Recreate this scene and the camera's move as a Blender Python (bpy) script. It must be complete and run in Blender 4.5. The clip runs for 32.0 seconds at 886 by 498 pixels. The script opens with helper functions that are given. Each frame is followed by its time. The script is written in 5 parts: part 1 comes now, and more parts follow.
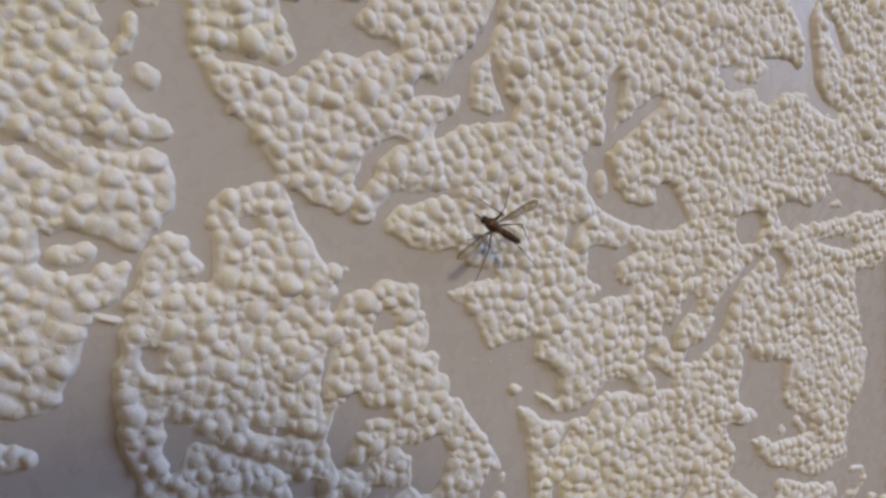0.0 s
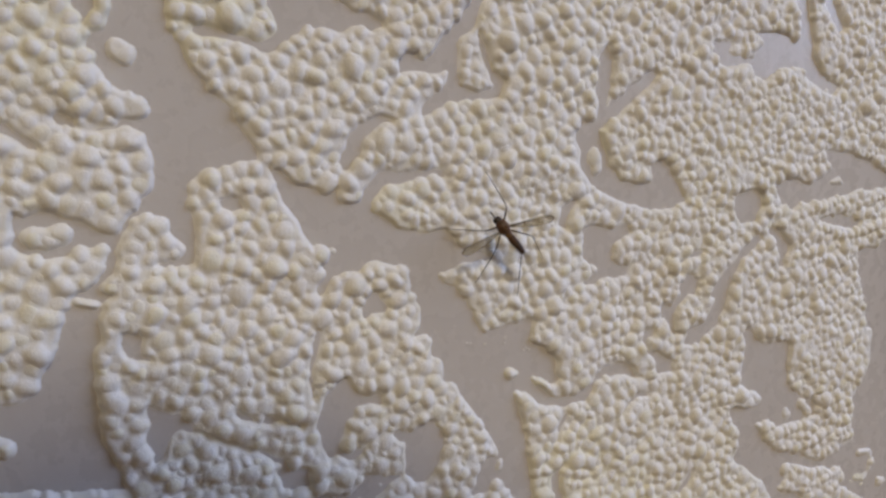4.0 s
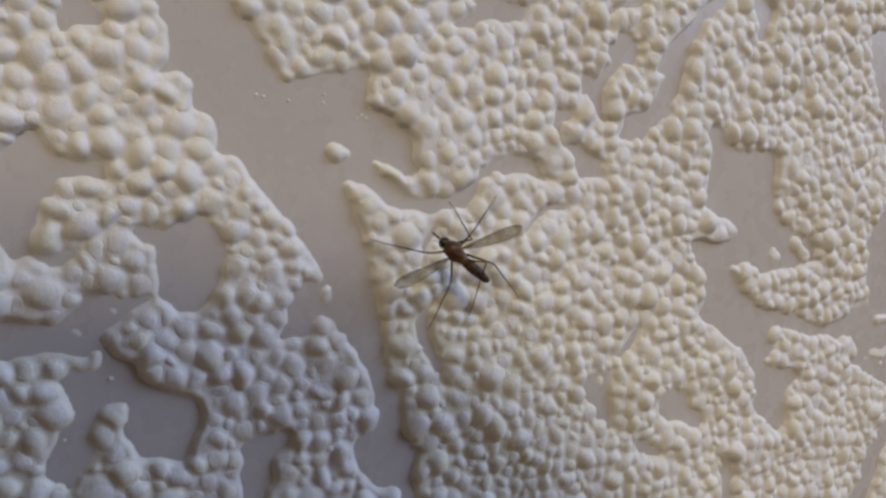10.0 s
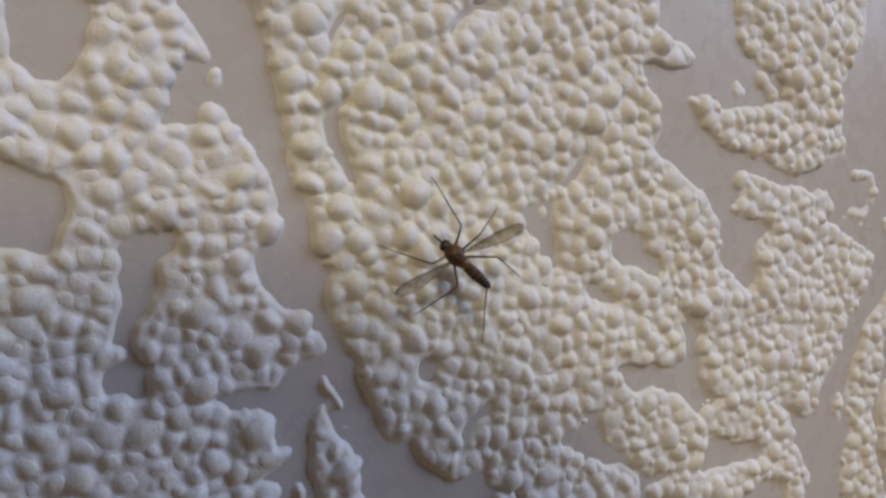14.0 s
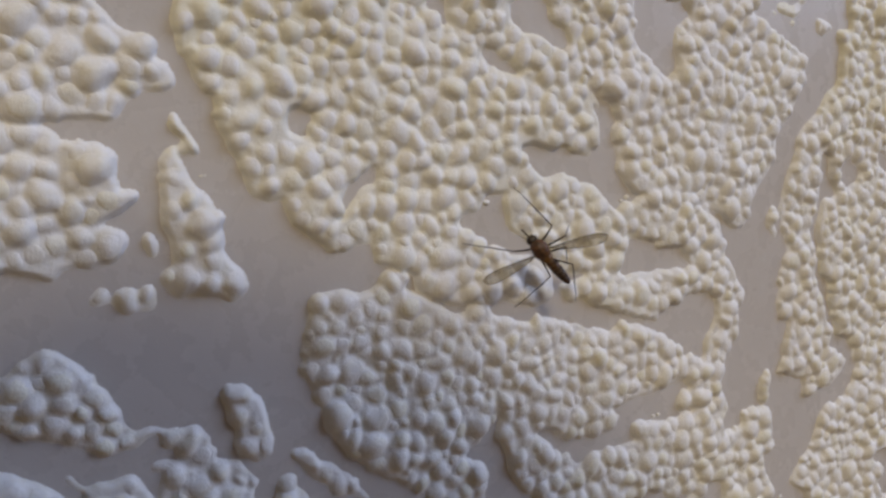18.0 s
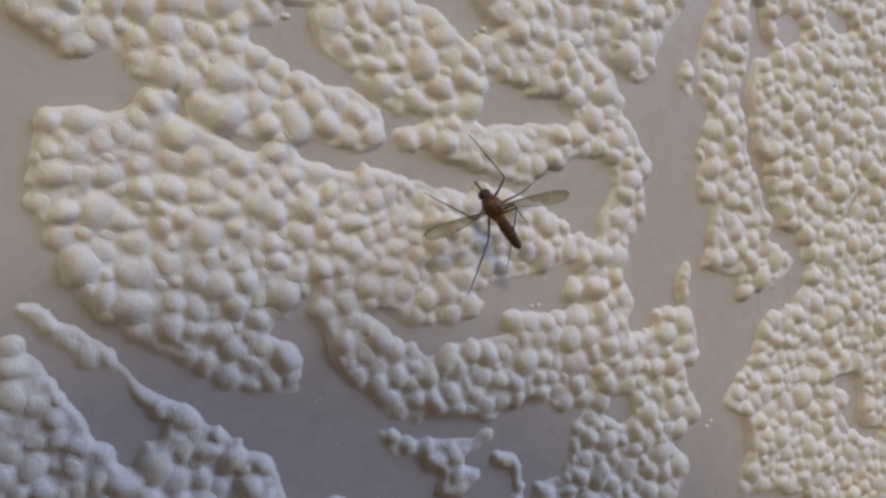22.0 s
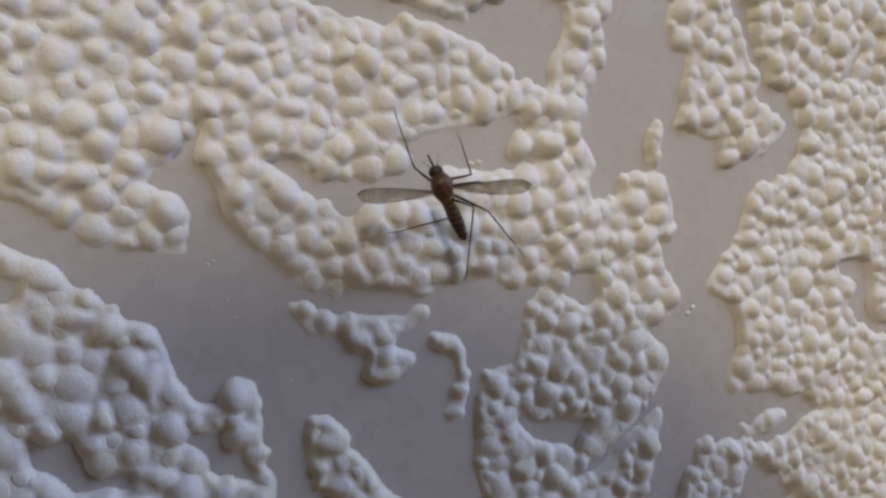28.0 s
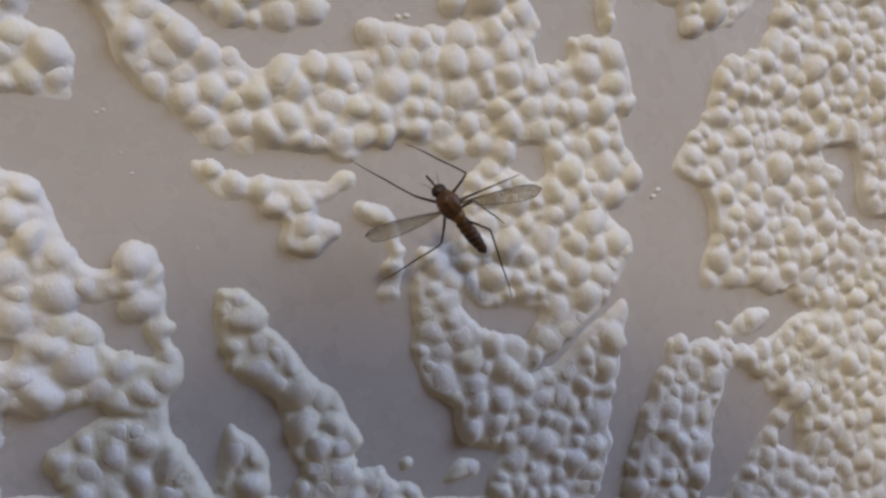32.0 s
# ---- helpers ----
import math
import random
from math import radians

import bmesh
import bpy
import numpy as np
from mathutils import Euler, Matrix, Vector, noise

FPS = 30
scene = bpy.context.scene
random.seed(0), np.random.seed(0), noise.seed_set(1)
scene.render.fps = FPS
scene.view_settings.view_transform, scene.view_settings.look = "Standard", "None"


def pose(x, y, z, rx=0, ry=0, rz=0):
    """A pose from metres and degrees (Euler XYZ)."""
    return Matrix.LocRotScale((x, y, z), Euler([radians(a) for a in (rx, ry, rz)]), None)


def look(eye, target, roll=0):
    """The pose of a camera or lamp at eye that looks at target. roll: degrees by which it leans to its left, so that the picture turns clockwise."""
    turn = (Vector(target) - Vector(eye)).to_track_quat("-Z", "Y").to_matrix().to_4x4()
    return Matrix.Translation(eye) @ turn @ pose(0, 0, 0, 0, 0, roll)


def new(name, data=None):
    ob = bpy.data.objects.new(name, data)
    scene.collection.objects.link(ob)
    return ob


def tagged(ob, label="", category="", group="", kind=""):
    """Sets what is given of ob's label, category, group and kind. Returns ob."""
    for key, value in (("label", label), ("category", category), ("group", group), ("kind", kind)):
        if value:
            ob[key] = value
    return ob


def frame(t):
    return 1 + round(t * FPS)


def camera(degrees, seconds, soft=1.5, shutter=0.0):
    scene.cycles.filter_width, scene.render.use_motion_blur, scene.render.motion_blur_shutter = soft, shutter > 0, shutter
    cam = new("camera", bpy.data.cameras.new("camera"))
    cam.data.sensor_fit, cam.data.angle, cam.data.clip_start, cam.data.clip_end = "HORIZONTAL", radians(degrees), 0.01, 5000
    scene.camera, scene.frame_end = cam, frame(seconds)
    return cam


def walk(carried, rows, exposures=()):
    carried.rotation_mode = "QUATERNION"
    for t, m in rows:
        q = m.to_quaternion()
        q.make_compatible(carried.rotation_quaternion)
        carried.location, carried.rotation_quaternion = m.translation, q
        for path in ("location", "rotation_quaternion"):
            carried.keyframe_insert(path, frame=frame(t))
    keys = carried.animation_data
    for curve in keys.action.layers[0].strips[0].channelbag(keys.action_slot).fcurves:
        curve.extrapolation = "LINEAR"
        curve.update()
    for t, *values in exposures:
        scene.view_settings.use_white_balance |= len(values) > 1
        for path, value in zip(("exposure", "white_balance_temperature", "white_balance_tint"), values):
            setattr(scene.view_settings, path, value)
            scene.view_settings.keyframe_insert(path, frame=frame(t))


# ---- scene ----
SOFT = 2.75
# ---- camera: hand-held close to the wall, drifting down and to the right ----
cam = camera(60.20, 32.0, soft=SOFT)
PATH = [
    (0.0, pose(-0.00026, -0.06053, 1.50059, 82.21, 0.27, -27.02)),
    (0.5, pose(0.00199, -0.05916, 1.49915, 82.36, 0.59, -26.79)),
    (1.0, pose(0.00163, -0.06008, 1.50074, 82.16, 0.50, -27.00)),
    (1.5, pose(0.00046, -0.05935, 1.50048, 82.40, 0.55, -26.95)),
    (2.0, pose(0.00048, -0.05982, 1.50050, 82.39, 0.72, -27.02)),
    (2.5, pose(0.00026, -0.05927, 1.50006, 82.42, 0.92, -26.98)),
    (4.5, pose(0.00286, -0.05980, 1.49705, 82.38, 1.52, -26.99)),
    (5.0, pose(0.00574, -0.05985, 1.49496, 82.36, 1.69, -26.99)),
    (5.5, pose(0.00821, -0.05829, 1.49266, 82.37, 2.08, -26.93)),
    (6.0, pose(0.00989, -0.05619, 1.49079, 82.35, 2.10, -26.88)),
    (6.5, pose(0.01224, -0.05387, 1.48764, 82.30, 2.37, -26.81)),
    (7.0, pose(0.01509, -0.05172, 1.48518, 82.04, 2.53, -26.81)),
    (7.5, pose(0.01720, -0.05014, 1.48317, 81.84, 2.77, -26.72)),
    (8.0, pose(0.01743, -0.04856, 1.48131, 81.58, 3.14, -26.52)),
    (8.5, pose(0.02100, -0.04786, 1.47896, 81.26, 2.97, -26.46)),
    (9.0, pose(0.02298, -0.04669, 1.47883, 81.74, 3.10, -26.46)),
    (9.5, pose(0.02195, -0.04541, 1.47883, 81.49, 2.88, -26.45)),
    (10.0, pose(0.02320, -0.04515, 1.47787, 81.31, 2.97, -26.47)),
    (10.5, pose(0.02335, -0.04569, 1.47769, 81.28, 3.09, -26.47)),
    (11.0, pose(0.02405, -0.04516, 1.47477, 81.48, 3.47, -26.43)),
    (11.5, pose(0.02508, -0.04533, 1.47217, 81.75, 3.67, -26.42)),
    (12.0, pose(0.02590, -0.04480, 1.47082, 81.95, 3.99, -26.10)),
    (12.5, pose(0.02662, -0.04450, 1.46906, 82.16, 4.24, -26.36)),
    (13.0, pose(0.02782, -0.04379, 1.46590, 82.16, 4.31, -26.20)),
    (13.5, pose(0.02862, -0.04417, 1.46448, 81.89, 4.29, -26.29)),
    (15.5, pose(0.02910, -0.04199, 1.46385, 80.69, 3.59, -27.49)),
    (16.0, pose(0.02953, -0.04287, 1.46104, 80.56, 3.97, -27.70)),
    (16.5, pose(0.03093, -0.04318, 1.45734, 80.55, 4.27, -27.68)),
    (17.0, pose(0.03248, -0.04412, 1.45475, 80.53, 4.33, -27.66)),
    (17.5, pose(0.03339, -0.04473, 1.45110, 80.67, 4.96, -27.61)),
    (18.0, pose(0.03485, -0.04424, 1.44825, 80.64, 5.39, -27.56)),
    (18.5, pose(0.03505, -0.04567, 1.44598, 80.97, 5.20, -27.05)),
    (19.0, pose(0.03832, -0.04713, 1.44420, 81.38, 5.56, -26.29)),
    (19.5, pose(0.04158, -0.04703, 1.44143, 81.41, 5.77, -26.22)),
    (20.0, pose(0.04331, -0.04555, 1.43926, 81.50, 5.78, -25.96)),
    (20.5, pose(0.04517, -0.04390, 1.43740, 81.73, 5.92, -25.52)),
    (21.0, pose(0.04662, -0.04334, 1.43771, 81.68, 5.86, -25.16)),
    (21.5, pose(0.04734, -0.04229, 1.43728, 82.08, 6.05, -24.85)),
    (22.0, pose(0.04993, -0.04221, 1.43474, 82.31, 6.34, -24.58)),
    (22.5, pose(0.05274, -0.04256, 1.43377, 82.61, 6.76, -23.82)),
    (23.0, pose(0.05348, -0.04191, 1.43414, 82.81, 6.68, -23.75)),
    (23.5, pose(0.05371, -0.04141, 1.43336, 82.88, 6.87, -23.73)),
    (24.0, pose(0.05334, -0.04015, 1.43293, 82.94, 6.85, -23.80)),
    (24.5, pose(0.05460, -0.03952, 1.43296, 83.23, 7.11, -23.49)),
    (26.5, pose(0.05495, -0.03963, 1.43179, 80.81, 7.37, -24.21)),
    (27.0, pose(0.05449, -0.03826, 1.42955, 81.18, 8.00, -23.83)),
    (27.5, pose(0.05532, -0.03812, 1.42622, 81.40, 8.00, -23.52)),
    (28.0, pose(0.05632, -0.03874, 1.42553, 81.60, 8.27, -23.10)),
    (28.5, pose(0.05715, -0.03945, 1.42627, 81.66, 8.37, -22.81)),
    (29.0, pose(0.05737, -0.03857, 1.42471, 82.01, 8.71, -22.79)),
    (29.5, pose(0.05863, -0.03875, 1.42366, 82.09, 8.92, -22.51)),
    (30.0, pose(0.05869, -0.03813, 1.42272, 82.12, 9.07, -22.53)),
    (30.5, pose(0.05909, -0.03771, 1.42104, 82.44, 9.32, -22.78)),
    (31.0, pose(0.05974, -0.03835, 1.42042, 82.48, 9.26, -22.55)),
    (31.5, pose(0.05981, -0.03765, 1.41722, 83.16, 9.75, -22.10)),
    (32.0, pose(0.06052, -0.03737, 1.41637, 83.19, 9.92, -21.76)),
]
walk(cam, PATH, exposures=[(0.0, 0.0), (24.0, 0.0), (29.0, 0.1), (32.0, 0.1)])

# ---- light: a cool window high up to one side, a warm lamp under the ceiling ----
world = bpy.data.worlds.new("world")
scene.world = world
world.use_nodes = True
wn = world.node_tree.nodes
sky = wn.new("ShaderNodeTexSky")
sky.sky_type, sky.sun_disc = "NISHITA", False
sky.sun_elevation, sky.sun_rotation = radians(35), radians(120)
world.node_tree.links.new(sky.outputs[0], wn["Background"].inputs[0])
wn["Background"].inputs[1].default_value = 0.08


def area_lamp(name, m, sx, sy, watts, colour):
    data = bpy.data.lights.new(name, "AREA")
    data.shape, data.size, data.size_y = "RECTANGLE", sx, sy
    data.energy, data.color = watts, colour
    ob = new(name, data)
    ob.matrix_world = m
    return ob


WALL_POINT = (0.05, 0.0, 1.46)
area_lamp("window_light", look((1.17, -0.64, 2.02), WALL_POINT), 0.75, 0.85, 9.9, (0.44, 0.585, 1.0))
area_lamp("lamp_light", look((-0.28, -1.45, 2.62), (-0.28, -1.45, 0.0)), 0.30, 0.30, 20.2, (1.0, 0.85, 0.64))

# ---- materials ----


def material(name, colour, rough, spec=0.5, metal=0.0):
    m = bpy.data.materials.new(name)
    m.use_nodes = True
    b = m.node_tree.nodes["Principled BSDF"]
    b.inputs["Base Color"].default_value = (*colour, 1)
    b.inputs["Roughness"].default_value = rough
    b.inputs["Metallic"].default_value = metal
    b.inputs["Specular IOR Level"].default_value = spec
    return m, m.node_tree.nodes, m.node_tree.links, b


def noise_node(n, l, scale, detail=4.0, rough=0.55):
    t = n.new("ShaderNodeTexNoise")
    t.inputs["Scale"].default_value, t.inputs["Detail"].default_value, t.inputs["Roughness"].default_value = scale, detail, rough
    geo = n.new("ShaderNodeNewGeometry")
    l.new(geo.outputs["Position"], t.inputs["Vector"])
    return t


def mixed(n, l, fac, a, b):
    m = n.new("ShaderNodeMix")
    m.data_type = "RGBA"
    l.new(fac, m.inputs[0])
    for v, s in ((a, m.inputs[6]), (b, m.inputs[7])):
        if isinstance(v, tuple):
            s.default_value = (*v, 1)
        else:
            l.new(v, s)
    return m.outputs[2]


def ramp(n, l, fac, lo, hi):
    r = n.new("ShaderNodeMapRange")
    r.inputs[1].default_value, r.inputs[2].default_value = lo, hi
    l.new(fac, r.inputs[0])
    return r.outputs[0]


def bumped(n, l, b, height, strength, distance, before=None):
    k = n.new("ShaderNodeBump")
    k.inputs["Strength"].default_value, k.inputs["Distance"].default_value = strength, distance
    l.new(height, k.inputs["Height"])
    if before:
        l.new(before, k.inputs["Normal"])
    l.new(k.outputs[0], b.inputs["Normal"])
    return k.outputs[0]


def foam_material():
    m, n, l, b = material("white_foam", (0.74, 0.72, 0.66), 0.42, 0.5)
    big = noise_node(n, l, 60.0, 3.0)
    mid = noise_node(n, l, 900.0, 4.0)
    fine = noise_node(n, l, 5200.0, 5.0, 0.6)
    info = n.new("ShaderNodeObjectInfo")
    c = mixed(n, l, ramp(n, l, big.outputs[0], 0.35, 0.65), (0.84, 0.825, 0.78), (0.82, 0.79, 0.73))
    c = mixed(n, l, ramp(n, l, mid.outputs[0], 0.45, 0.75), c, (0.81, 0.77, 0.64))
    tint = n.new("ShaderNodeMapRange")  # one blister in three is tinted a little yellower
    for i, v in ((1, 0.60), (2, 1.0), (3, 0.0), (4, 0.55)):
        tint.inputs[i].default_value = v
    l.new(info.outputs["Random"], tint.inputs[0])
    c = mixed(n, l, tint.outputs[0], c, (0.82, 0.78, 0.56))
    l.new(c, b.inputs["Base Color"])
    l.new(ramp_to(n, l, fine.outputs[0], 0.45, 0.62), b.inputs["Roughness"])
    k = bumped(n, l, b, mid.outputs[0], 0.32, 0.0003)
    bumped(n, l, b, fine.outputs[0], 0.5, 0.00006, k)
    b.inputs["Subsurface Weight"].default_value = 0.0
    return m


def ramp_to(n, l, fac, lo, hi):
    r = n.new("ShaderNodeMapRange")
    r.inputs[1].default_value, r.inputs[2].default_value = 0.3, 0.7
    r.inputs[3].default_value, r.inputs[4].default_value = lo, hi
    l.new(fac, r.inputs[0])
    return r.outputs[0]


def paper_material():
    m, n, l, b = material("smooth_paper", (0.56, 0.53, 0.48), 0.4, 0.5)
    big = noise_node(n, l, 45.0, 4.0)
    mid = noise_node(n, l, 420.0, 5.0, 0.6)
    fine = noise_node(n, l, 3600.0, 4.0)
    c = mixed(n, l, ramp(n, l, big.outputs[0], 0.3, 0.7), (0.62, 0.58, 0.53), (0.59, 0.545, 0.49))
    c = mixed(n, l, ramp(n, l, mid.outputs[0], 0.60, 0.90), c, (0.65, 0.62, 0.57))
    c = mixed(n, l, ramp(n, l, fine.outputs[0], 0.70, 0.76), c, (0.70, 0.68, 0.64))
    l.new(c, b.inputs["Base Color"])
    l.new(ramp_to(n, l, mid.outputs[0], 0.20, 0.36), b.inputs["Roughness"])
    k = bumped(n, l, b, mid.outputs[0], 0.1, 0.0003)
    bumped(n, l, b, fine.outputs[0], 0.12, 0.00005, k)
    return m


def plain_material(name, a, c2, scale, rough):
    m, n, l, b = material(name, a, rough)
    t = noise_node(n, l, scale, 5.0)
    l.new(mixed(n, l, ramp(n, l, t.outputs[0], 0.35, 0.65), a, c2), b.inputs["Base Color"])
    bumped(n, l, b, t.outputs[0], 0.15, 0.002)
    return m


FOAM = foam_material()
PAPER = paper_material()
PLASTER = plain_material("cream_plaster", (0.40, 0.36, 0.29), (0.36, 0.32, 0.25), 14.0, 0.85)
CEILING = plain_material("white_ceiling", (0.78, 0.76, 0.70), (0.74, 0.71, 0.64), 9.0, 0.9)
BOARDS = plain_material("brown_floor", (0.42, 0.30, 0.19), (0.33, 0.23, 0.14), 6.0, 0.5)
TRIM = plain_material("white_paint", (0.78, 0.77, 0.74), (0.74, 0.73, 0.70), 20.0, 0.4)


def insect_material(name, a, c2, scale, rough, spec=0.5):
    m, n, l, b = material(name, a, rough, spec)
    tc = n.new("ShaderNodeTexCoord")
    t = n.new("ShaderNodeTexNoise")
    t.inputs["Scale"].default_value, t.inputs["Detail"].default_value = scale, 4.0
    l.new(tc.outputs["Object"], t.inputs["Vector"])
    l.new(mixed(n, l, ramp(n, l, t.outputs[0], 0.35, 0.68), a, c2), b.inputs["Base Color"])
    bumped(n, l, b, t.outputs[0], 0.4, 0.00006)
    return m


BROWN = insect_material("rust_brown_cuticle", (0.13, 0.056, 0.018), (0.045, 0.022, 0.009), 3500.0, 0.42)
DARK = insect_material("dark_brown_cuticle", (0.016, 0.009, 0.005), (0.035, 0.018, 0.008), 4000.0, 0.45)
PALE = insect_material("pale_band_scales", (0.13, 0.08, 0.036), (0.07, 0.04, 0.018), 5000.0, 0.6)
AMBER = insect_material("amber_cuticle", (0.24, 0.125, 0.032), (0.11, 0.055, 0.016), 3500.0, 0.42)
DUSKY = insect_material("dusky_brown_cuticle", (0.075, 0.036, 0.014), (0.03, 0.015, 0.007), 3500.0, 0.45)
EYE = insect_material("black_eye", (0.006, 0.005, 0.005), (0.012, 0.009, 0.008), 9000.0, 0.25)
LEG = insect_material("dark_leg_scales", (0.022, 0.014, 0.010), (0.05, 0.032, 0.02), 6000.0, 0.5)


def wing_material():
    m, n, l, b = material("smoky_wing_membrane", (0.58, 0.54, 0.45), 0.35)
    out = n["Material Output"]
    clear = n.new("ShaderNodeBsdfTransparent")
    clear.inputs[0].default_value = (0.94, 0.92, 0.87, 1)
    mix = n.new("ShaderNodeMixShader")
    t = noise_node(n, l, 2500.0, 4.0)
    l.new(ramp_to(n, l, t.outputs[0], 0.26, 0.44), mix.inputs[0])
    l.new(clear.outputs[0], mix.inputs[1])
    l.new(b.outputs[0], mix.inputs[2])
    l.new(mix.outputs[0], out.inputs["Surface"])
    return m


WING = wing_material()

# ---- building helpers ----


def mesh_object(name, bm, mat, parent=None, smooth=True):
    me = bpy.data.meshes.new(name)
    bm.to_mesh(me)
    bm.free()
    if smooth:
        me.shade_smooth()
    me.materials.append(mat)
    ob = new(name, me)
    ob.parent = parent
    return ob


def part(name, bm, mat, parent, label=""):
    return tagged(mesh_object(name, bm, mat, parent), label)


def block(bm, lo, hi):
    c = [(a + b) / 2 for a, b in zip(lo, hi)]
    s = [b - a for a, b in zip(lo, hi)]
    bmesh.ops.create_cube(bm, size=1, matrix=Matrix.Translation(c) @ Matrix.Diagonal((*s, 1)))


def slab(name, lo, hi, mat, label, category):
    bm = bmesh.new()
    block(bm, lo, hi)
    return tagged(mesh_object(name, bm, mat, None, False), label, category, kind="structure")


# ---- the room: the papered wall and plain walls that close it ----
X0, X1, Y0, Z1 = -2.0, 1.2, -3.2, 2.7
wall = slab("wall_north", (X0, 0.0003, 0.0), (X1, 0.12, Z1), PAPER, "beige embossed wallpaper wall with raised white foam pattern", "wall")
slab("floor", (X0, Y0, -0.1), (X1, 0.0003, 0.0), BOARDS, "light brown floor below the papered wall", "floor")
slab("ceiling", (X0, Y0, Z1), (X1, 0.0003, Z1 + 0.1), CEILING, "plain white ceiling", "ceiling")
slab("wall_south", (X0, Y0 - 0.1, 0.0), (X1, Y0, Z1), PLASTER, "plain cream plaster wall", "wall")
slab("wall_west", (X0 - 0.1, Y0, 0.0), (X0, 0.0003, Z1), PLASTER, "plain cream plaster wall", "wall")
bm = bmesh.new()
WY0, WY1, WZ0, WZ1 = -1.09, -0.19, 1.56, 2.48
block(bm, (X1, Y0, 0.0), (X1 + 0.1, WY0, Z1))
block(bm, (X1, WY1, 0.0), (X1 + 0.1, 0.0003, Z1))
block(bm, (X1, WY0, 0.0), (X1 + 0.1, WY1, WZ0))
block(bm, (X1, WY0, WZ1), (X1 + 0.1, WY1, Z1))
tagged(mesh_object("wall_east", bm, PLASTER, None, False), "plain cream plaster wall with a window opening", "wall", kind="structure")

# ---- the relief: where the paper is bare, where foam stands on it (millimetres on the wall) ----
FILM = 0.30  # the film's usual thickness
RES, XA, XB, ZA, ZB = 0.06, -16.0, 126.0, -92.0, 74.0
NX, NZ = int((XB - XA) / RES), int((ZB - ZA) / RES)
mask = np.ones((NZ, NX), bool)


def cover(outline, value):
    p = np.array(outline, float)
    lo, hi = p.min(0), p.max(0)
    i0, i1 = max(0, int((lo[0] - XA) / RES)), min(NX, int((hi[0] - XA) / RES) + 2)
    j0, j1 = max(0, int((lo[1] - ZA) / RES)), min(NZ, int((hi[1] - ZA) / RES) + 2)
    if i1 <= i0 or j1 <= j0:
        return
    x = XA + (np.arange(i0, i1) + 0.5) * RES
    z = (ZA + (np.arange(j0, j1) + 0.5) * RES)[:, None]
    inside = np.zeros((j1 - j0, i1 - i0), bool)
    for (ax, az), (bx, bz) in zip(p, np.roll(p, -1, 0)):
        if az != bz:
            inside ^= ((az > z) != (bz > z)) & (x < (bx - ax) * (z - az) / (bz - az) + ax)
    mask[j0:j1, i0:i1][inside] = value


def bare(outline):
    cover(outline, False)


def raised(outline):
    cover(outline, True)


def dab(line, r, value=True):
    for (ax, az), (bx, bz) in zip(line[:-1], line[1:]):
        for k in range(9):
            cx, cz = ax + (bx - ax) * k / 8, az + (bz - az) * k / 8
            cover([(cx + r * math.cos(a), cz + r * math.sin(a)) for a in np.linspace(0, 6.283, 13)[:-1]], value)


def slit(line, r):
    dab(line, r, False)


bare([(3.1, 50.9), (3.4, 49.0), (3.9, 47.5), (4.3, 46.9), (4.3, 45.8), (4.9, 44.6), (5.2, 43.4), (6.6, 42.6), (8.2, 41.6), (7.7, 41.0), (5.7, 40.4), (7.3, 39.7), (7.8, 38.6), (7.7, 37.1), (7.4, 35.5), (6.4, 34.0), (5.4, 33.0), (4.7, 32.3), (5.1, 32.0), (5.8, 33.4), (7.4, 34.2), (8.6, 33.2), (9.1, 32.1), (9.8, 31.4), (10.8, 32.2), (10.5, 34.0), (10.2, 35.1), (10.6, 36.4), (11.5, 37.0), (13.0, 37.2), (15.5, 37.6), (16.0, 38.2), (15.3, 39.1), (14.4, 40.6), (13.8, 42.0), (12.4, 43.1), (11.4, 44.3), (11.0, 45.6), (9.8, 47.2), (9.5, 48.8), (9.2, 51.4)])
bare([(-3.5, 41.8), (-1.9, 41.1), (0.4, 39.4), (1.1, 38.6), (0.0, 38.8), (-1.6, 39.8), (-3.5, 41.0)])
dab([(5.5, 49.4), (5.1, 48.2), (4.8, 47.4)], 0.55)
dab([(6.2, 45.8), (6.7, 45.4)], 0.65)
dab([(6.1, 51.0), (6.8, 51.0)], 0.47)
bare([(9.1, 32.1), (10.8, 32.2), (10.7, 30.0), (8.4, 29.6), (7.2, 30.3), (8.4, 30.6), (9.8, 31.0)])
bare([(16.2, 37.5), (18.0, 36.6), (19.2, 35.8), (20.9, 34.9), (22.0, 35.5), (22.2, 34.5), (22.8, 33.9), (23.9, 34.0), (24.3, 34.9), (25.5, 36.5), (31.5, 36.5), (32.9, 35.9), (29.2, 35.7), (26.2, 35.2), (25.0, 33.9), (25.4, 32.9), (27.0, 31.8), (29.2, 31.1), (31.5, 31.4), (32.6, 30.9), (33.2, 29.6), (35.6, 28.9), (36.9, 28.1), (34.4, 27.9), (33.5, 27.7), (31.0, 27.2), (31.5, 26.5), (33.2, 25.6), (34.3, 23.9), (34.9, 22.2), (31.4, 20.8), (30.0, 21.5), (28.7, 22.3), (29.5, 23.7), (28.3, 26.1), (28.1, 28.5), (27.0, 28.0), (25.4, 28.7), (23.2, 28.4), (21.3, 27.6), (20.0, 29.0), (22.2, 29.9), (19.8, 30.6), (18.6, 32.6), (17.0, 34.8), (16.6, 36.4)])
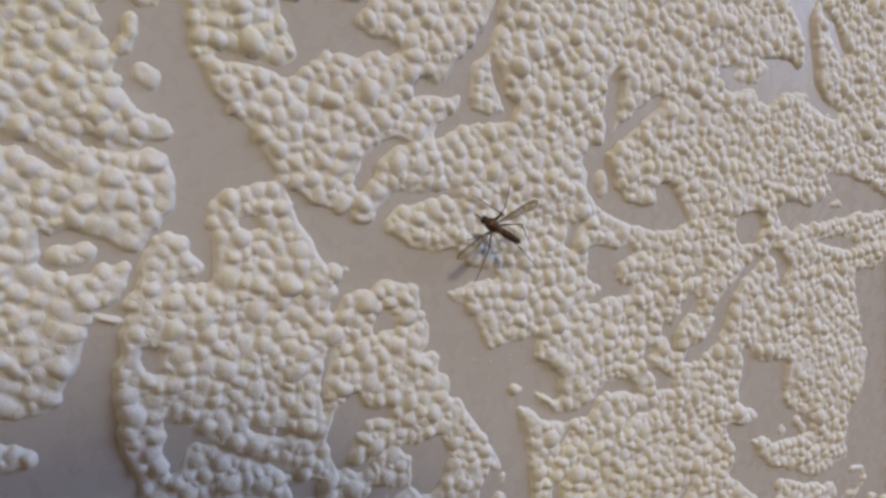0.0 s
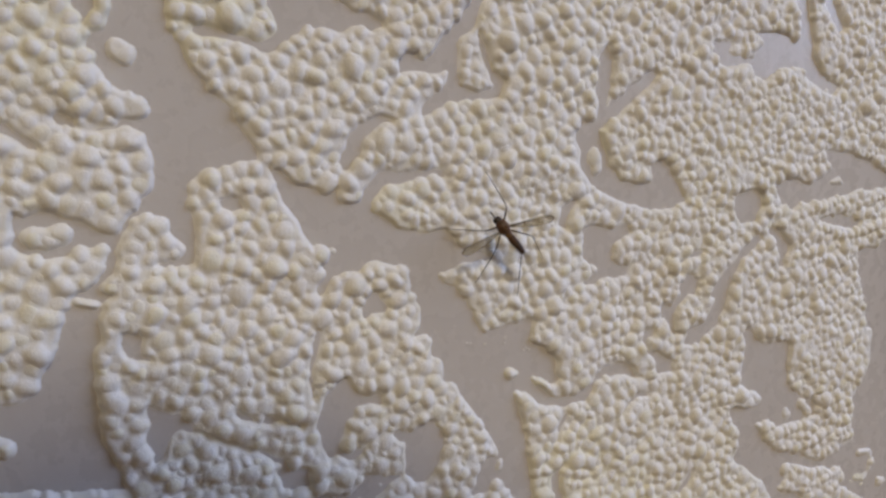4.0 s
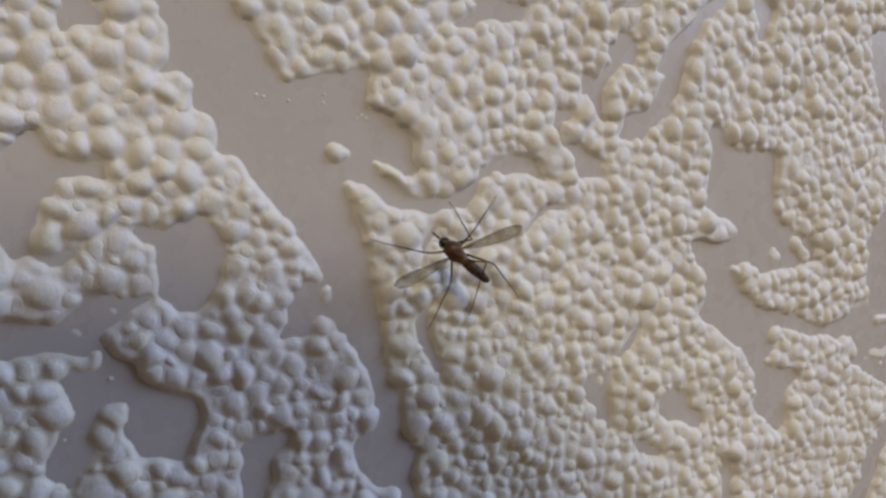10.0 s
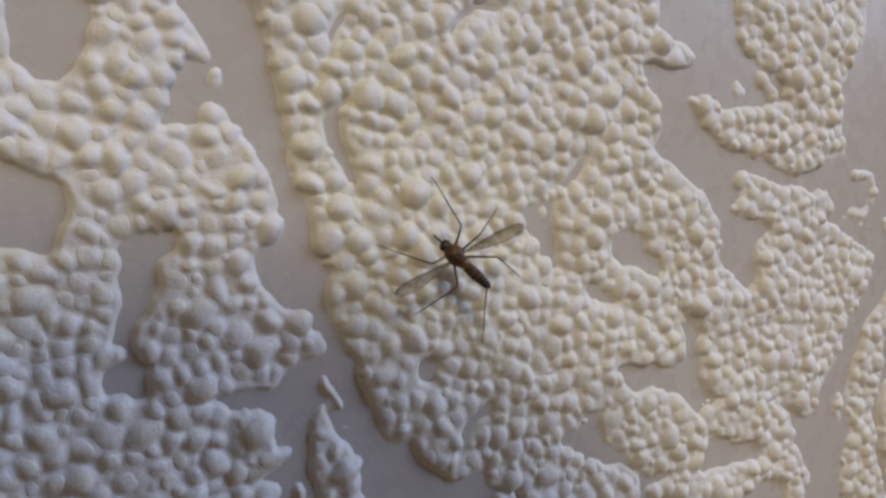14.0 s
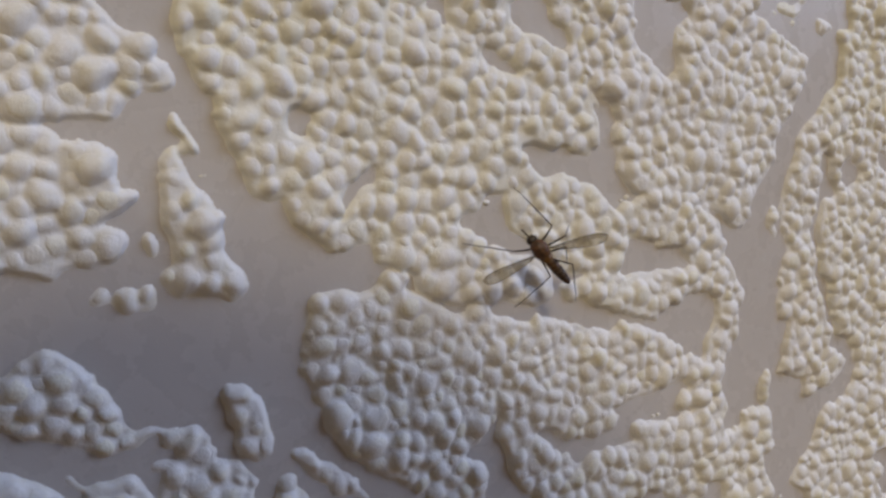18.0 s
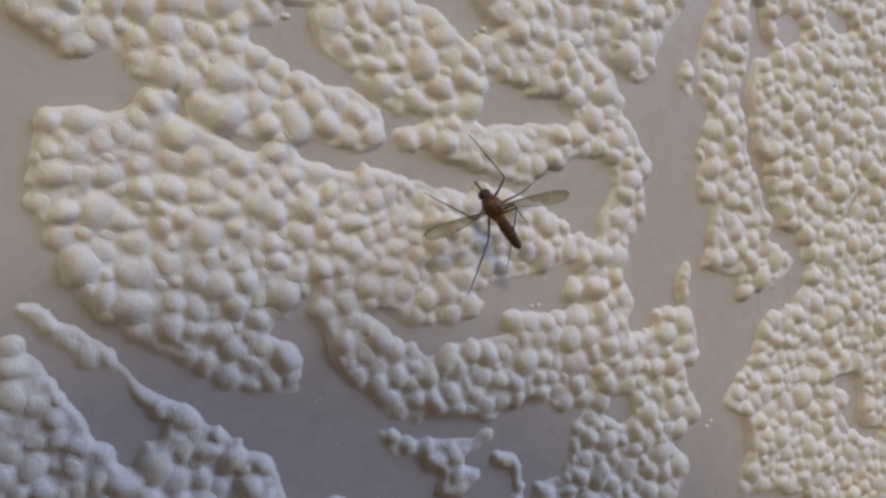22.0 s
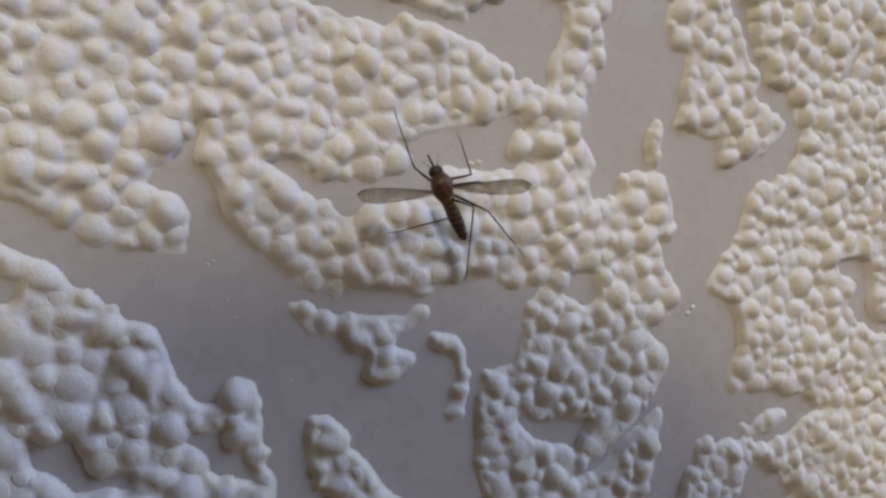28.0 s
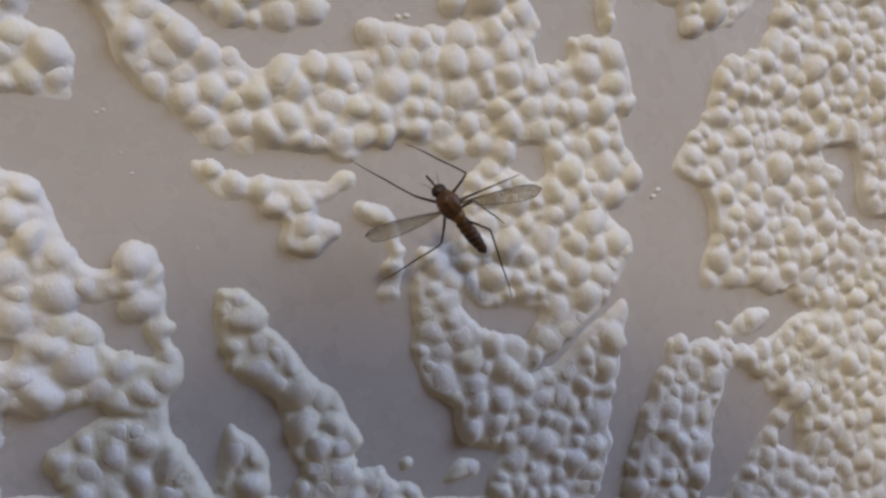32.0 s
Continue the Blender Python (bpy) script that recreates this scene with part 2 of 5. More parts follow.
bare([(16.2, 52.0), (16.8, 50.1), (17.4, 48.6), (18.0, 47.6), (17.2, 47.0), (15.1, 47.1), (13.4, 47.7), (11.7, 48.0), (11.0, 47.6), (12.1, 46.8), (14.2, 46.5), (16.4, 45.9), (17.4, 46.1), (18.5, 46.7), (19.7, 47.7), (21.4, 48.2), (22.6, 47.6), (23.6, 48.1), (25.6, 47.9), (27.0, 48.4), (25.7, 49.5), (24.2, 49.6), (22.8, 50.1), (23.2, 51.4), (24.5, 52.6)])
bare([(36.1, 53.6), (35.2, 51.3), (33.2, 49.0), (31.0, 46.7), (30.1, 45.7), (28.5, 45.9), (28.0, 44.7), (27.2, 43.3), (25.6, 41.6), (24.0, 40.7), (22.9, 39.0), (21.9, 37.2), (22.6, 36.4), (23.4, 37.1), (24.4, 38.0), (24.6, 39.2), (26.1, 40.2), (28.2, 41.1), (29.8, 42.1), (31.5, 43.3), (33.5, 45.4), (33.8, 47.3), (35.5, 48.9), (36.4, 51.4), (36.9, 53.6)])
bare([(33.5, 45.4), (33.9, 43.6), (35.6, 43.1), (37.1, 43.7), (36.1, 45.2), (35.4, 47.4), (35.8, 48.9), (36.4, 46.4), (37.4, 44.4), (38.5, 44.0), (37.7, 42.7), (35.0, 42.3), (32.7, 42.1), (31.0, 41.4), (29.8, 40.9), (29.8, 42.1), (31.5, 43.3)])
bare([(49.8, 48.2), (48.7, 46.3), (48.1, 43.8), (47.8, 41.7), (46.1, 39.9), (45.9, 38.7), (46.6, 37.6), (46.4, 35.6), (48.0, 34.2), (51.6, 32.4), (53.1, 32.2), (55.4, 31.4), (58.6, 31.5), (60.3, 32.1), (59.7, 33.7), (58.4, 35.5), (57.1, 36.7), (55.2, 36.2), (55.5, 34.4), (53.8, 34.2), (51.6, 34.6), (50.8, 35.8), (50.0, 37.5), (49.3, 38.6), (48.9, 39.7), (50.6, 40.9), (52.7, 42.1), (54.5, 43.5), (56.5, 45.1), (55.6, 45.6), (53.4, 44.5), (50.9, 42.7), (49.5, 41.7), (50.5, 43.6), (50.8, 46.4)])
dab([(48.2, 37.4), (48.6, 36.1)], 0.61)
bare([(63.7, 48.5), (66.6, 48.9), (65.9, 47.4), (69.8, 47.2), (71.0, 48.8), (69.6, 49.7), (74.5, 49.9), (76.5, 48.7), (76.8, 50.9), (75.6, 54.0), (74.0, 56.6), (78.6, 57.0), (77.9, 54.7), (78.6, 51.6), (79.5, 47.2), (81.2, 45.3), (83.8, 44.1), (82.9, 43.1), (78.8, 44.7), (77.2, 46.2), (73.9, 46.1), (72.2, 44.8), (69.9, 44.8), (69.4, 46.3), (65.5, 45.9), (63.4, 47.3)])
bare([(78.6, 57.0), (81.2, 55.0), (84.5, 50.7), (83.2, 50.1), (80.4, 53.6)])
bare([(67.7, 32.7), (71.3, 32.9), (71.8, 31.2), (70.6, 29.0), (68.4, 29.2), (66.9, 30.8)])
bare([(81.5, 36.9), (85.6, 36.6), (90.0, 35.5), (94.1, 33.6), (94.3, 31.8), (88.2, 31.9), (80.0, 30.8), (78.1, 30.8), (80.8, 32.8), (85.9, 33.2), (83.2, 34.4)])
bare([(68.9, 27.5), (69.9, 26.8), (67.4, 23.8), (65.4, 21.1), (63.8, 19.0), (61.3, 17.4), (60.5, 18.1), (62.5, 19.8), (64.0, 21.8), (66.0, 24.5)])
bare([(59.7, 25.4), (60.2, 23.2), (58.3, 20.3), (57.1, 21.0), (58.6, 23.4)])
bare([(94.9, 27.1), (91.8, 24.4), (90.4, 21.6), (92.0, 17.8), (91.9, 13.3), (91.2, 8.9), (88.8, 5.5), (89.4, -0.7), (93.4, -5.5), (99.0, -7.5)])
bare([(4.6, 32.0), (4.2, 30.5), (3.4, 29.3), (2.0, 28.6), (1.2, 27.5), (0.7, 25.6), (0.3, 24.4), (-0.6, 23.0), (-1.1, 21.8), (-2.2, 21.2), (-5.0, 21.4), (-5.1, 19.6), (-3.8, 19.1), (-2.6, 18.3), (-2.6, 17.5), (-3.9, 17.6), (-5.3, 17.5), (-5.5, 15.4), (4.7, 13.1), (4.1, 14.9), (3.3, 16.8), (2.9, 18.9), (2.9, 22.0), (3.1, 24.2), (3.8, 25.4), (3.5, 26.3), (4.0, 27.6), (4.9, 28.1), (3.7, 28.7), (4.5, 29.7), (4.9, 31.3)])
dab([(2.2, 28.1), (3.5, 27.6)], 0.25)
bare([(6.2, 19.9), (7.5, 19.0), (9.7, 16.5), (8.0, 17.3), (7.5, 15.3), (6.4, 14.6), (5.9, 17.0)])
bare([(15.6, 12.7), (18.3, 12.1), (18.7, 10.2), (16.2, 10.5)])
bare([(21.1, 19.0), (22.1, 19.4), (22.8, 18.4), (23.0, 17.8), (23.9, 17.4), (24.8, 17.3), (25.5, 16.9), (25.2, 16.2), (24.3, 16.5), (23.0, 16.3), (22.2, 15.2), (21.4, 14.3), (21.1, 13.7), (21.6, 12.9), (23.4, 12.7), (23.3, 11.8), (21.8, 12.0), (21.3, 12.6), (20.3, 12.1), (20.0, 12.8), (19.7, 13.9), (19.3, 15.3), (19.4, 16.4), (20.2, 17.9)])
bare([(30.1, 14.1), (30.8, 12.8), (31.3, 12.2), (31.0, 10.1), (30.1, 8.8), (29.2, 8.0), (28.1, 8.3), (27.3, 9.4), (27.3, 10.6), (27.6, 11.5), (27.3, 12.9), (26.9, 13.7), (27.5, 13.0), (28.7, 13.0), (29.6, 13.6)])
bare([(23.2, 10.3), (23.9, 10.2), (25.0, 9.9), (27.1, 9.3), (26.2, 8.9), (25.7, 8.5), (24.5, 7.9), (24.0, 7.1), (24.0, 6.7), (23.3, 7.0), (21.8, 7.1), (20.7, 6.9), (19.3, 7.0), (18.5, 6.7), (17.6, 6.4), (17.8, 8.9), (18.8, 8.8), (19.2, 9.2), (19.6, 9.5), (20.9, 9.0), (22.0, 8.9), (23.1, 9.6)])
dab([(24.5, 9.3), (25.1, 9.0)], 0.39)
dab([(22.8, 8.4), (23.2, 8.2)], 0.32)
bare([(24.5, 5.0), (25.7, 4.6), (27.5, 3.7), (28.9, 2.9), (29.1, 1.8), (28.6, 0.7), (28.1, -0.4), (26.8, -0.2), (25.6, 0.3), (24.9, 1.4), (24.6, 2.3), (25.2, 2.7), (25.4, 3.3), (25.0, 3.8), (24.1, 3.9), (24.3, 4.4)])
bare([(20.3, 6.0), (22.0, 5.7), (23.9, 5.7), (24.5, 6.0), (25.5, 5.2), (25.1, 4.7), (24.3, 4.1), (23.4, 3.6), (22.9, 2.9), (22.9, 1.7), (22.5, 0.8), (22.0, -0.6), (20.5, -0.2), (20.6, 1.4), (21.3, 2.6), (21.9, 3.3), (21.8, 4.4), (21.7, 5.5)])
bare([(31.2, 0.0), (32.3, 0.2), (33.0, -0.4), (32.7, -1.4), (32.2, -3.4), (30.6, -2.9), (31.1, -1.8), (30.7, -0.5)])
bare([(31.1, 27.2), (31.2, 26.5), (32.1, 25.9), (32.9, 25.5), (33.7, 24.8), (34.1, 24.0), (34.9, 23.5), (34.8, 22.2), (35.6, 21.4), (36.9, 21.7), (38.3, 21.8), (39.8, 22.0), (41.4, 21.8), (40.9, 20.7), (40.8, 19.9), (42.7, 18.7), (43.8, 17.7), (43.9, 16.2), (44.4, 15.5), (43.3, 15.0), (42.3, 15.6), (41.0, 16.4), (40.6, 16.2), (41.7, 15.1), (43.7, 13.8), (44.9, 13.6), (46.9, 13.9), (48.3, 15.0), (48.4, 13.6), (47.5, 12.6), (44.9, 12.7), (42.2, 13.0), (40.8, 13.9), (39.7, 14.9), (38.8, 15.3), (38.6, 14.9), (34.2, 14.3), (32.9, 15.8), (31.9, 17.1), (30.9, 17.3), (31.5, 18.9), (31.2, 19.4), (30.0, 19.9), (30.3, 20.7), (29.9, 21.7), (28.3, 21.9), (28.9, 22.6), (29.3, 24.5), (28.1, 27.1)])
bare([(38.6, 15.0), (39.3, 13.5), (39.9, 11.4), (40.2, 9.9), (40.5, 8.0), (40.5, 6.1), (40.4, 4.2), (40.7, 2.2), (41.0, 0.1), (41.3, -2.3), (41.1, -4.3), (41.5, -5.9), (39.6, -5.4), (39.0, -4.6), (38.5, -2.9), (38.6, -1.8), (39.6, -1.6), (39.9, -0.8), (39.6, 1.2), (39.1, 3.2), (38.5, 4.7), (37.6, 5.8), (37.4, 6.9), (36.1, 6.8), (35.5, 6.3), (34.4, 6.0), (33.6, 6.4), (34.7, 7.4), (34.6, 8.6), (35.4, 9.1), (36.9, 9.2), (36.7, 10.0), (36.1, 11.5), (35.5, 12.6), (34.0, 14.5)])
dab([(38.3, 16.9), (38.8, 16.8)], 0.42)
dab([(37.1, 8.3), (37.3, 7.9)], 0.33)
bare([(47.6, 27.7), (48.1, 26.6), (48.6, 25.6), (46.6, 24.8), (47.2, 24.2), (48.9, 24.6), (50.7, 24.9), (52.8, 24.7), (53.8, 26.0), (51.2, 26.2), (49.5, 27.0), (48.9, 27.7)])
bare([(69.2, 26.8), (69.8, 26.4), (68.3, 24.7), (66.9, 23.0), (65.7, 21.3), (64.6, 20.0), (63.7, 18.6), (62.0, 18.0), (61.4, 16.8), (60.1, 16.6), (60.6, 17.6), (62.6, 18.6), (64.0, 20.0), (65.1, 21.7), (65.4, 23.2), (67.2, 24.5)])
bare([(60.0, 24.2), (61.0, 23.8), (62.9, 22.8), (64.3, 22.6), (63.2, 21.7), (61.2, 21.8), (59.9, 21.4), (58.6, 19.8), (57.6, 21.0), (58.9, 21.2), (59.9, 22.6)])
bare([(57.4, 24.0), (57.2, 22.2), (57.6, 21.0), (59.1, 20.0), (59.3, 18.3), (58.8, 18.1), (58.0, 19.2), (56.8, 20.7), (56.6, 22.3), (56.9, 23.6)])
bare([(56.5, 19.3), (54.8, 18.6), (54.6, 17.9), (55.7, 17.1), (56.7, 15.8), (57.2, 14.9), (58.7, 14.4), (58.2, 14.0), (56.6, 14.1), (56.1, 15.4), (55.2, 16.5), (54.1, 17.8), (54.8, 19.0)])
bare([(49.2, 15.9), (51.3, 16.1), (52.2, 15.9), (53.4, 14.8), (51.7, 14.5), (49.8, 14.9), (48.7, 14.6), (49.0, 15.5)])
bare([(70.2, 17.5), (71.2, 16.2), (72.4, 14.9), (74.1, 14.9), (76.4, 15.2), (77.3, 14.0), (76.8, 12.1), (77.0, 9.4), (79.0, 8.0), (81.2, 7.2), (82.0, 6.1), (81.7, 5.1), (82.8, 4.7), (77.7, 4.6), (75.3, 4.4), (73.6, 5.5), (71.4, 5.8), (67.5, 6.4), (67.0, 8.3), (67.8, 8.7), (70.3, 7.7), (72.5, 8.2), (71.5, 9.2), (69.6, 10.2), (68.7, 11.1), (69.0, 12.7), (69.6, 14.9), (69.1, 17.0)])
dab([(76.7, 6.1), (77.0, 5.8)], 0.55)
dab([(79.1, 6.9), (80.6, 5.5)], 0.55)
bare([(67.5, 6.5), (71.2, 5.8), (72.6, 4.5), (73.9, 2.6), (75.7, 1.5), (79.2, 0.7), (81.5, -0.7), (85.8, -1.7), (80.8, -1.6), (77.1, -0.5), (75.8, -0.4), (77.2, -2.5), (75.9, -3.0), (76.3, -3.9), (79.4, -4.3), (80.2, -5.6), (78.7, -6.4), (78.4, -9.6), (77.7, -10.3), (75.9, -9.0), (74.8, -7.4), (74.4, -4.5), (73.3, -2.3), (71.0, -0.4), (69.3, 1.1), (67.9, 2.1), (68.8, 3.2), (68.5, 5.8)])
bare([(45.1, 12.4), (45.4, 11.9), (44.4, 10.7), (43.9, 9.4), (43.3, 8.3), (42.7, 8.0), (43.2, 9.0), (43.7, 10.4)])
bare([(44.2, 7.1), (44.7, 6.9), (44.4, 6.0), (44.2, 5.2), (44.3, 4.3), (44.6, 2.7), (44.9, 1.7), (45.3, 0.8), (44.8, 0.8), (43.9, 2.1), (43.3, 3.2), (43.1, 4.6), (43.0, 5.6), (43.6, 6.0)])
bare([(91.0, 9.0), (91.8, 6.0), (91.1, 4.1), (88.9, 5.1), (89.7, 2.8), (89.7, -0.0), (86.8, -0.1), (84.8, -1.4), (81.4, -1.6), (84.1, -2.0), (86.9, -2.7), (88.4, -4.7), (90.6, -6.4), (92.9, -6.1), (94.0, -4.2), (93.6, -1.7), (97.1, -1.4), (96.7, 9.0)])
dab([(90.5, -1.8), (92.8, -2.1), (93.2, -3.9), (91.7, -5.5), (90.0, -4.9)], 0.38)
bare([(96.1, -6.9), (93.8, -9.7), (92.3, -11.6), (90.8, -13.9), (89.7, -16.3), (88.6, -18.1), (87.2, -20.4), (85.7, -21.7), (84.6, -23.0), (84.6, -25.6), (85.8, -27.4), (85.4, -28.9), (84.3, -29.7), (84.7, -32.4), (84.0, -34.1), (88.9, -35.6), (88.9, -32.6), (88.1, -29.1), (89.6, -26.7), (90.3, -25.3), (89.1, -22.4), (90.2, -20.0), (90.5, -17.4), (91.6, -15.6), (94.0, -14.4), (96.3, -12.1), (97.5, -11.2), (97.4, -7.0)])
bare([(56.5, -1.0), (59.0, -0.8), (58.9, -2.2), (58.9, -3.3), (59.0, -4.5), (59.4, -5.9), (58.3, -5.2), (57.5, -3.9), (56.8, -3.1), (56.2, -2.3)])
dab([(58.0, -1.6), (58.1, -1.9)], 0.37)
bare([(63.6, -4.2), (65.7, -3.6), (66.7, -4.1), (67.2, -5.1), (68.2, -6.3), (68.7, -7.4), (67.6, -7.7), (66.1, -6.7), (64.5, -6.1), (63.6, -5.2)])
bare([(61.0, 1.7), (62.2, 1.8), (61.7, 0.9), (60.9, 0.2), (60.0, -0.2), (59.3, 0.1), (60.2, 0.8)])
bare([(33.9, 0.4), (34.4, -0.2), (33.9, -0.9), (33.0, -1.4), (32.9, -2.4), (32.4, -3.4), (32.1, -4.2), (31.3, -4.7), (31.0, -5.9), (31.8, -7.2), (31.7, -8.4), (31.8, -9.1), (29.5, -8.7), (29.1, -8.5), (29.5, -7.7), (29.7, -6.8), (30.6, -6.4), (30.6, -5.8), (29.9, -5.7), (30.2, -4.9), (30.7, -4.0), (31.0, -2.9), (30.6, -2.0), (31.0, -1.5), (31.1, -0.3), (31.7, -0.1), (32.8, 0.1)])
bare([(40.4, 8.4), (40.5, 7.1), (40.7, 5.6), (40.7, 4.1), (40.8, 2.8), (41.2, 1.7), (41.7, 0.6), (41.9, -0.7), (41.7, -1.5), (42.4, -2.7), (42.7, -3.4), (42.3, -4.3), (42.2, -5.6), (42.6, -7.0), (40.9, -6.8), (40.9, -5.5), (40.6, -4.8), (39.8, -5.3), (39.2, -5.2), (38.5, -4.2), (38.2, -3.0), (38.0, -2.2), (38.5, -1.4), (39.6, -1.3), (40.0, -0.9), (39.7, -0.2), (39.6, 1.4), (39.4, 2.6), (39.1, 3.5), (38.4, 4.6), (37.7, 5.7), (37.5, 7.0), (36.4, 7.1), (36.0, 5.8), (35.1, 5.7), (33.6, 5.6), (34.0, 6.6), (34.8, 7.7), (34.9, 8.4)])
dab([(37.0, 8.2), (37.2, 8.0)], 0.37)
bare([(31.8, -8.7), (32.7, -9.3), (34.3, -9.7), (35.5, -9.7), (36.8, -9.6), (38.6, -9.9), (39.5, -9.1), (40.1, -8.5), (41.6, -8.8), (42.0, -8.0), (41.1, -6.6), (42.6, -7.0), (42.6, -8.4), (43.4, -9.9), (43.9, -11.4), (44.5, -13.3), (45.1, -14.9), (43.0, -20.7), (39.9, -20.1), (38.9, -19.8), (37.7, -18.0), (36.5, -17.2), (35.3, -16.8), (37.4, -14.8), (38.1, -11.6), (37.2, -11.1), (34.3, -9.7), (32.9, -9.4)])
bare([(42.0, -6.6), (42.8, -6.6), (43.2, -8.3), (43.6, -9.7), (44.0, -10.9), (44.4, -11.8), (44.6, -12.8), (44.9, -13.7), (45.0, -14.6), (46.0, -15.4), (46.8, -14.9), (47.0, -15.7), (47.4, -16.6), (48.1, -17.2), (49.1, -18.0), (49.6, -18.9), (50.9, -18.9), (52.3, -18.8), (52.6, -19.7), (52.2, -20.3), (53.9, -20.8), (52.9, -21.1), (51.9, -21.8), (49.1, -21.3), (48.2, -21.5), (47.4, -23.0), (47.1, -24.0), (46.7, -25.0), (47.1, -26.3), (47.2, -26.9), (33.6, -24.1), (35.9, -9.6), (38.2, -9.8), (39.2, -9.8), (39.8, -8.8), (41.0, -8.6), (41.6, -8.4)])
bare([(33.6, -23.9), (47.3, -26.8), (47.4, -28.2), (47.8, -29.6), (48.2, -30.5), (48.9, -31.8), (50.3, -33.1), (51.9, -34.5), (53.3, -35.5), (54.2, -36.6), (56.0, -37.6), (58.8, -38.3), (58.7, -37.3), (59.3, -36.6), (58.7, -35.2), (58.8, -33.8), (59.9, -33.6), (60.7, -35.1), (61.0, -36.9), (61.7, -38.8), (62.9, -40.7), (65.8, -41.7), (69.3, -42.3), (70.0, -43.2), (69.1, -45.0), (32.1, -33.4)])
raised([(41.4, -9.2), (41.8, -9.8), (41.9, -10.7), (42.4, -11.9), (42.2, -12.3), (41.8, -12.0), (41.5, -11.0), (41.1, -10.4)])
raised([(41.1, -11.6), (41.5, -12.6), (42.2, -13.8), (42.8, -15.1), (43.1, -16.3), (43.2, -17.8), (43.4, -18.8), (44.2, -19.6), (44.5, -20.3), (43.9, -20.8), (42.8, -20.2), (41.6, -20.0), (40.8, -20.2), (39.4, -19.9), (39.7, -18.9), (40.4, -18.2), (40.6, -16.6), (40.1, -15.9), (40.2, -14.7), (40.5, -13.5), (40.5, -12.2)])
raised([(35.8, -19.0), (37.1, -18.9), (38.8, -19.0), (39.2, -19.5), (39.0, -20.3), (38.0, -20.4), (36.9, -20.0), (36.2, -19.5)])
raised([(35.8, -10.7), (37.5, -11.1), (38.2, -11.9), (38.2, -13.0), (38.2, -13.9), (39.4, -13.8), (39.2, -14.3), (38.0, -14.9), (36.8, -15.3), (35.1, -14.9)])
raised([(35.0, -15.3), (37.1, -15.5), (38.0, -16.0), (37.8, -17.1), (36.5, -17.4), (34.7, -17.5)])
dab([(39.2, -16.5), (39.3, -16.9)], 0.35)
raised([(33.9, -22.2), (34.8, -23.1), (35.7, -24.5), (36.3, -26.0), (37.0, -26.9), (38.0, -27.3), (40.2, -27.7), (40.7, -28.7), (40.9, -29.6), (42.1, -30.4), (42.7, -31.5), (43.3, -32.0), (42.7, -32.4), (43.0, -33.5), (43.2, -34.9), (43.7, -35.2), (44.2, -33.5), (44.6, -31.6), (45.4, -32.7), (46.2, -34.4), (47.1, -36.2), (47.6, -37.5), (48.1, -38.5), (32.1, -33.4)])
bare([(33.1, -27.3), (35.9, -28.1), (37.7, -28.3), (37.6, -29.1), (36.6, -29.5), (34.7, -29.0), (32.9, -28.4)])
dab([(33.0, -28.8), (33.8, -29.0)], 0.28)
raised([(42.1, -25.6), (43.3, -26.1), (44.0, -26.9), (44.1, -28.4), (44.2, -29.9), (44.3, -30.6), (43.3, -30.6), (42.4, -29.9), (42.3, -28.3), (42.5, -27.0)])
raised([(45.4, -30.4), (46.4, -30.7), (47.6, -32.0), (49.3, -33.7), (50.2, -35.2), (51.2, -36.8), (52.7, -37.7), (53.3, -38.9), (54.9, -39.8), (55.2, -40.7), (50.9, -39.3), (50.6, -38.1), (49.7, -36.6), (49.4, -35.3), (48.1, -34.4), (47.4, -33.6), (46.5, -32.4), (45.6, -31.1)])
bare([(69.6, -11.4), (71.5, -12.1), (71.9, -13.6), (72.3, -14.8), (72.4, -16.5), (73.5, -18.1), (74.6, -18.4), (73.4, -19.1), (71.0, -17.8), (69.6, -16.3), (66.7, -16.4), (65.0, -15.7), (64.2, -14.6), (63.8, -14.0), (65.6, -14.3), (67.8, -14.9), (70.0, -15.1), (71.1, -13.9), (70.5, -12.7)])
dab([(70.3, -16.9), (70.9, -17.1)], 0.37)
bare([(59.7, -18.2), (61.2, -18.0), (61.3, -19.0), (60.6, -19.7), (59.4, -19.0)])
bare([(74.3, -21.8), (75.3, -22.6), (76.9, -23.0), (78.5, -23.9), (79.1, -24.6), (76.2, -24.9), (74.1, -24.2), (72.6, -22.9), (72.7, -21.6)])
bare([(94.8, -7.2), (93.1, -9.7), (93.1, -11.8), (91.8, -13.4), (90.0, -14.9), (89.2, -16.5), (88.2, -18.3), (86.6, -19.6), (86.0, -21.1), (84.9, -22.4), (83.5, -22.8), (82.9, -24.5), (83.4, -25.7), (84.8, -26.9), (88.8, -27.5), (88.6, -25.0), (88.0, -23.3), (89.1, -21.2), (90.5, -19.0), (91.7, -16.7), (93.1, -14.4), (95.3, -12.7), (96.4, -10.3), (96.1, -8.4), (97.2, -7.3)])
bare([(48.0, -10.1), (49.2, -10.0), (49.6, -10.7), (49.3, -11.6), (48.4, -11.9), (47.6, -11.5), (47.6, -10.7)])
bare([(52.9, -13.6), (53.6, -14.0), (52.0, -15.5), (50.7, -16.7), (50.2, -16.5), (51.3, -15.2)])
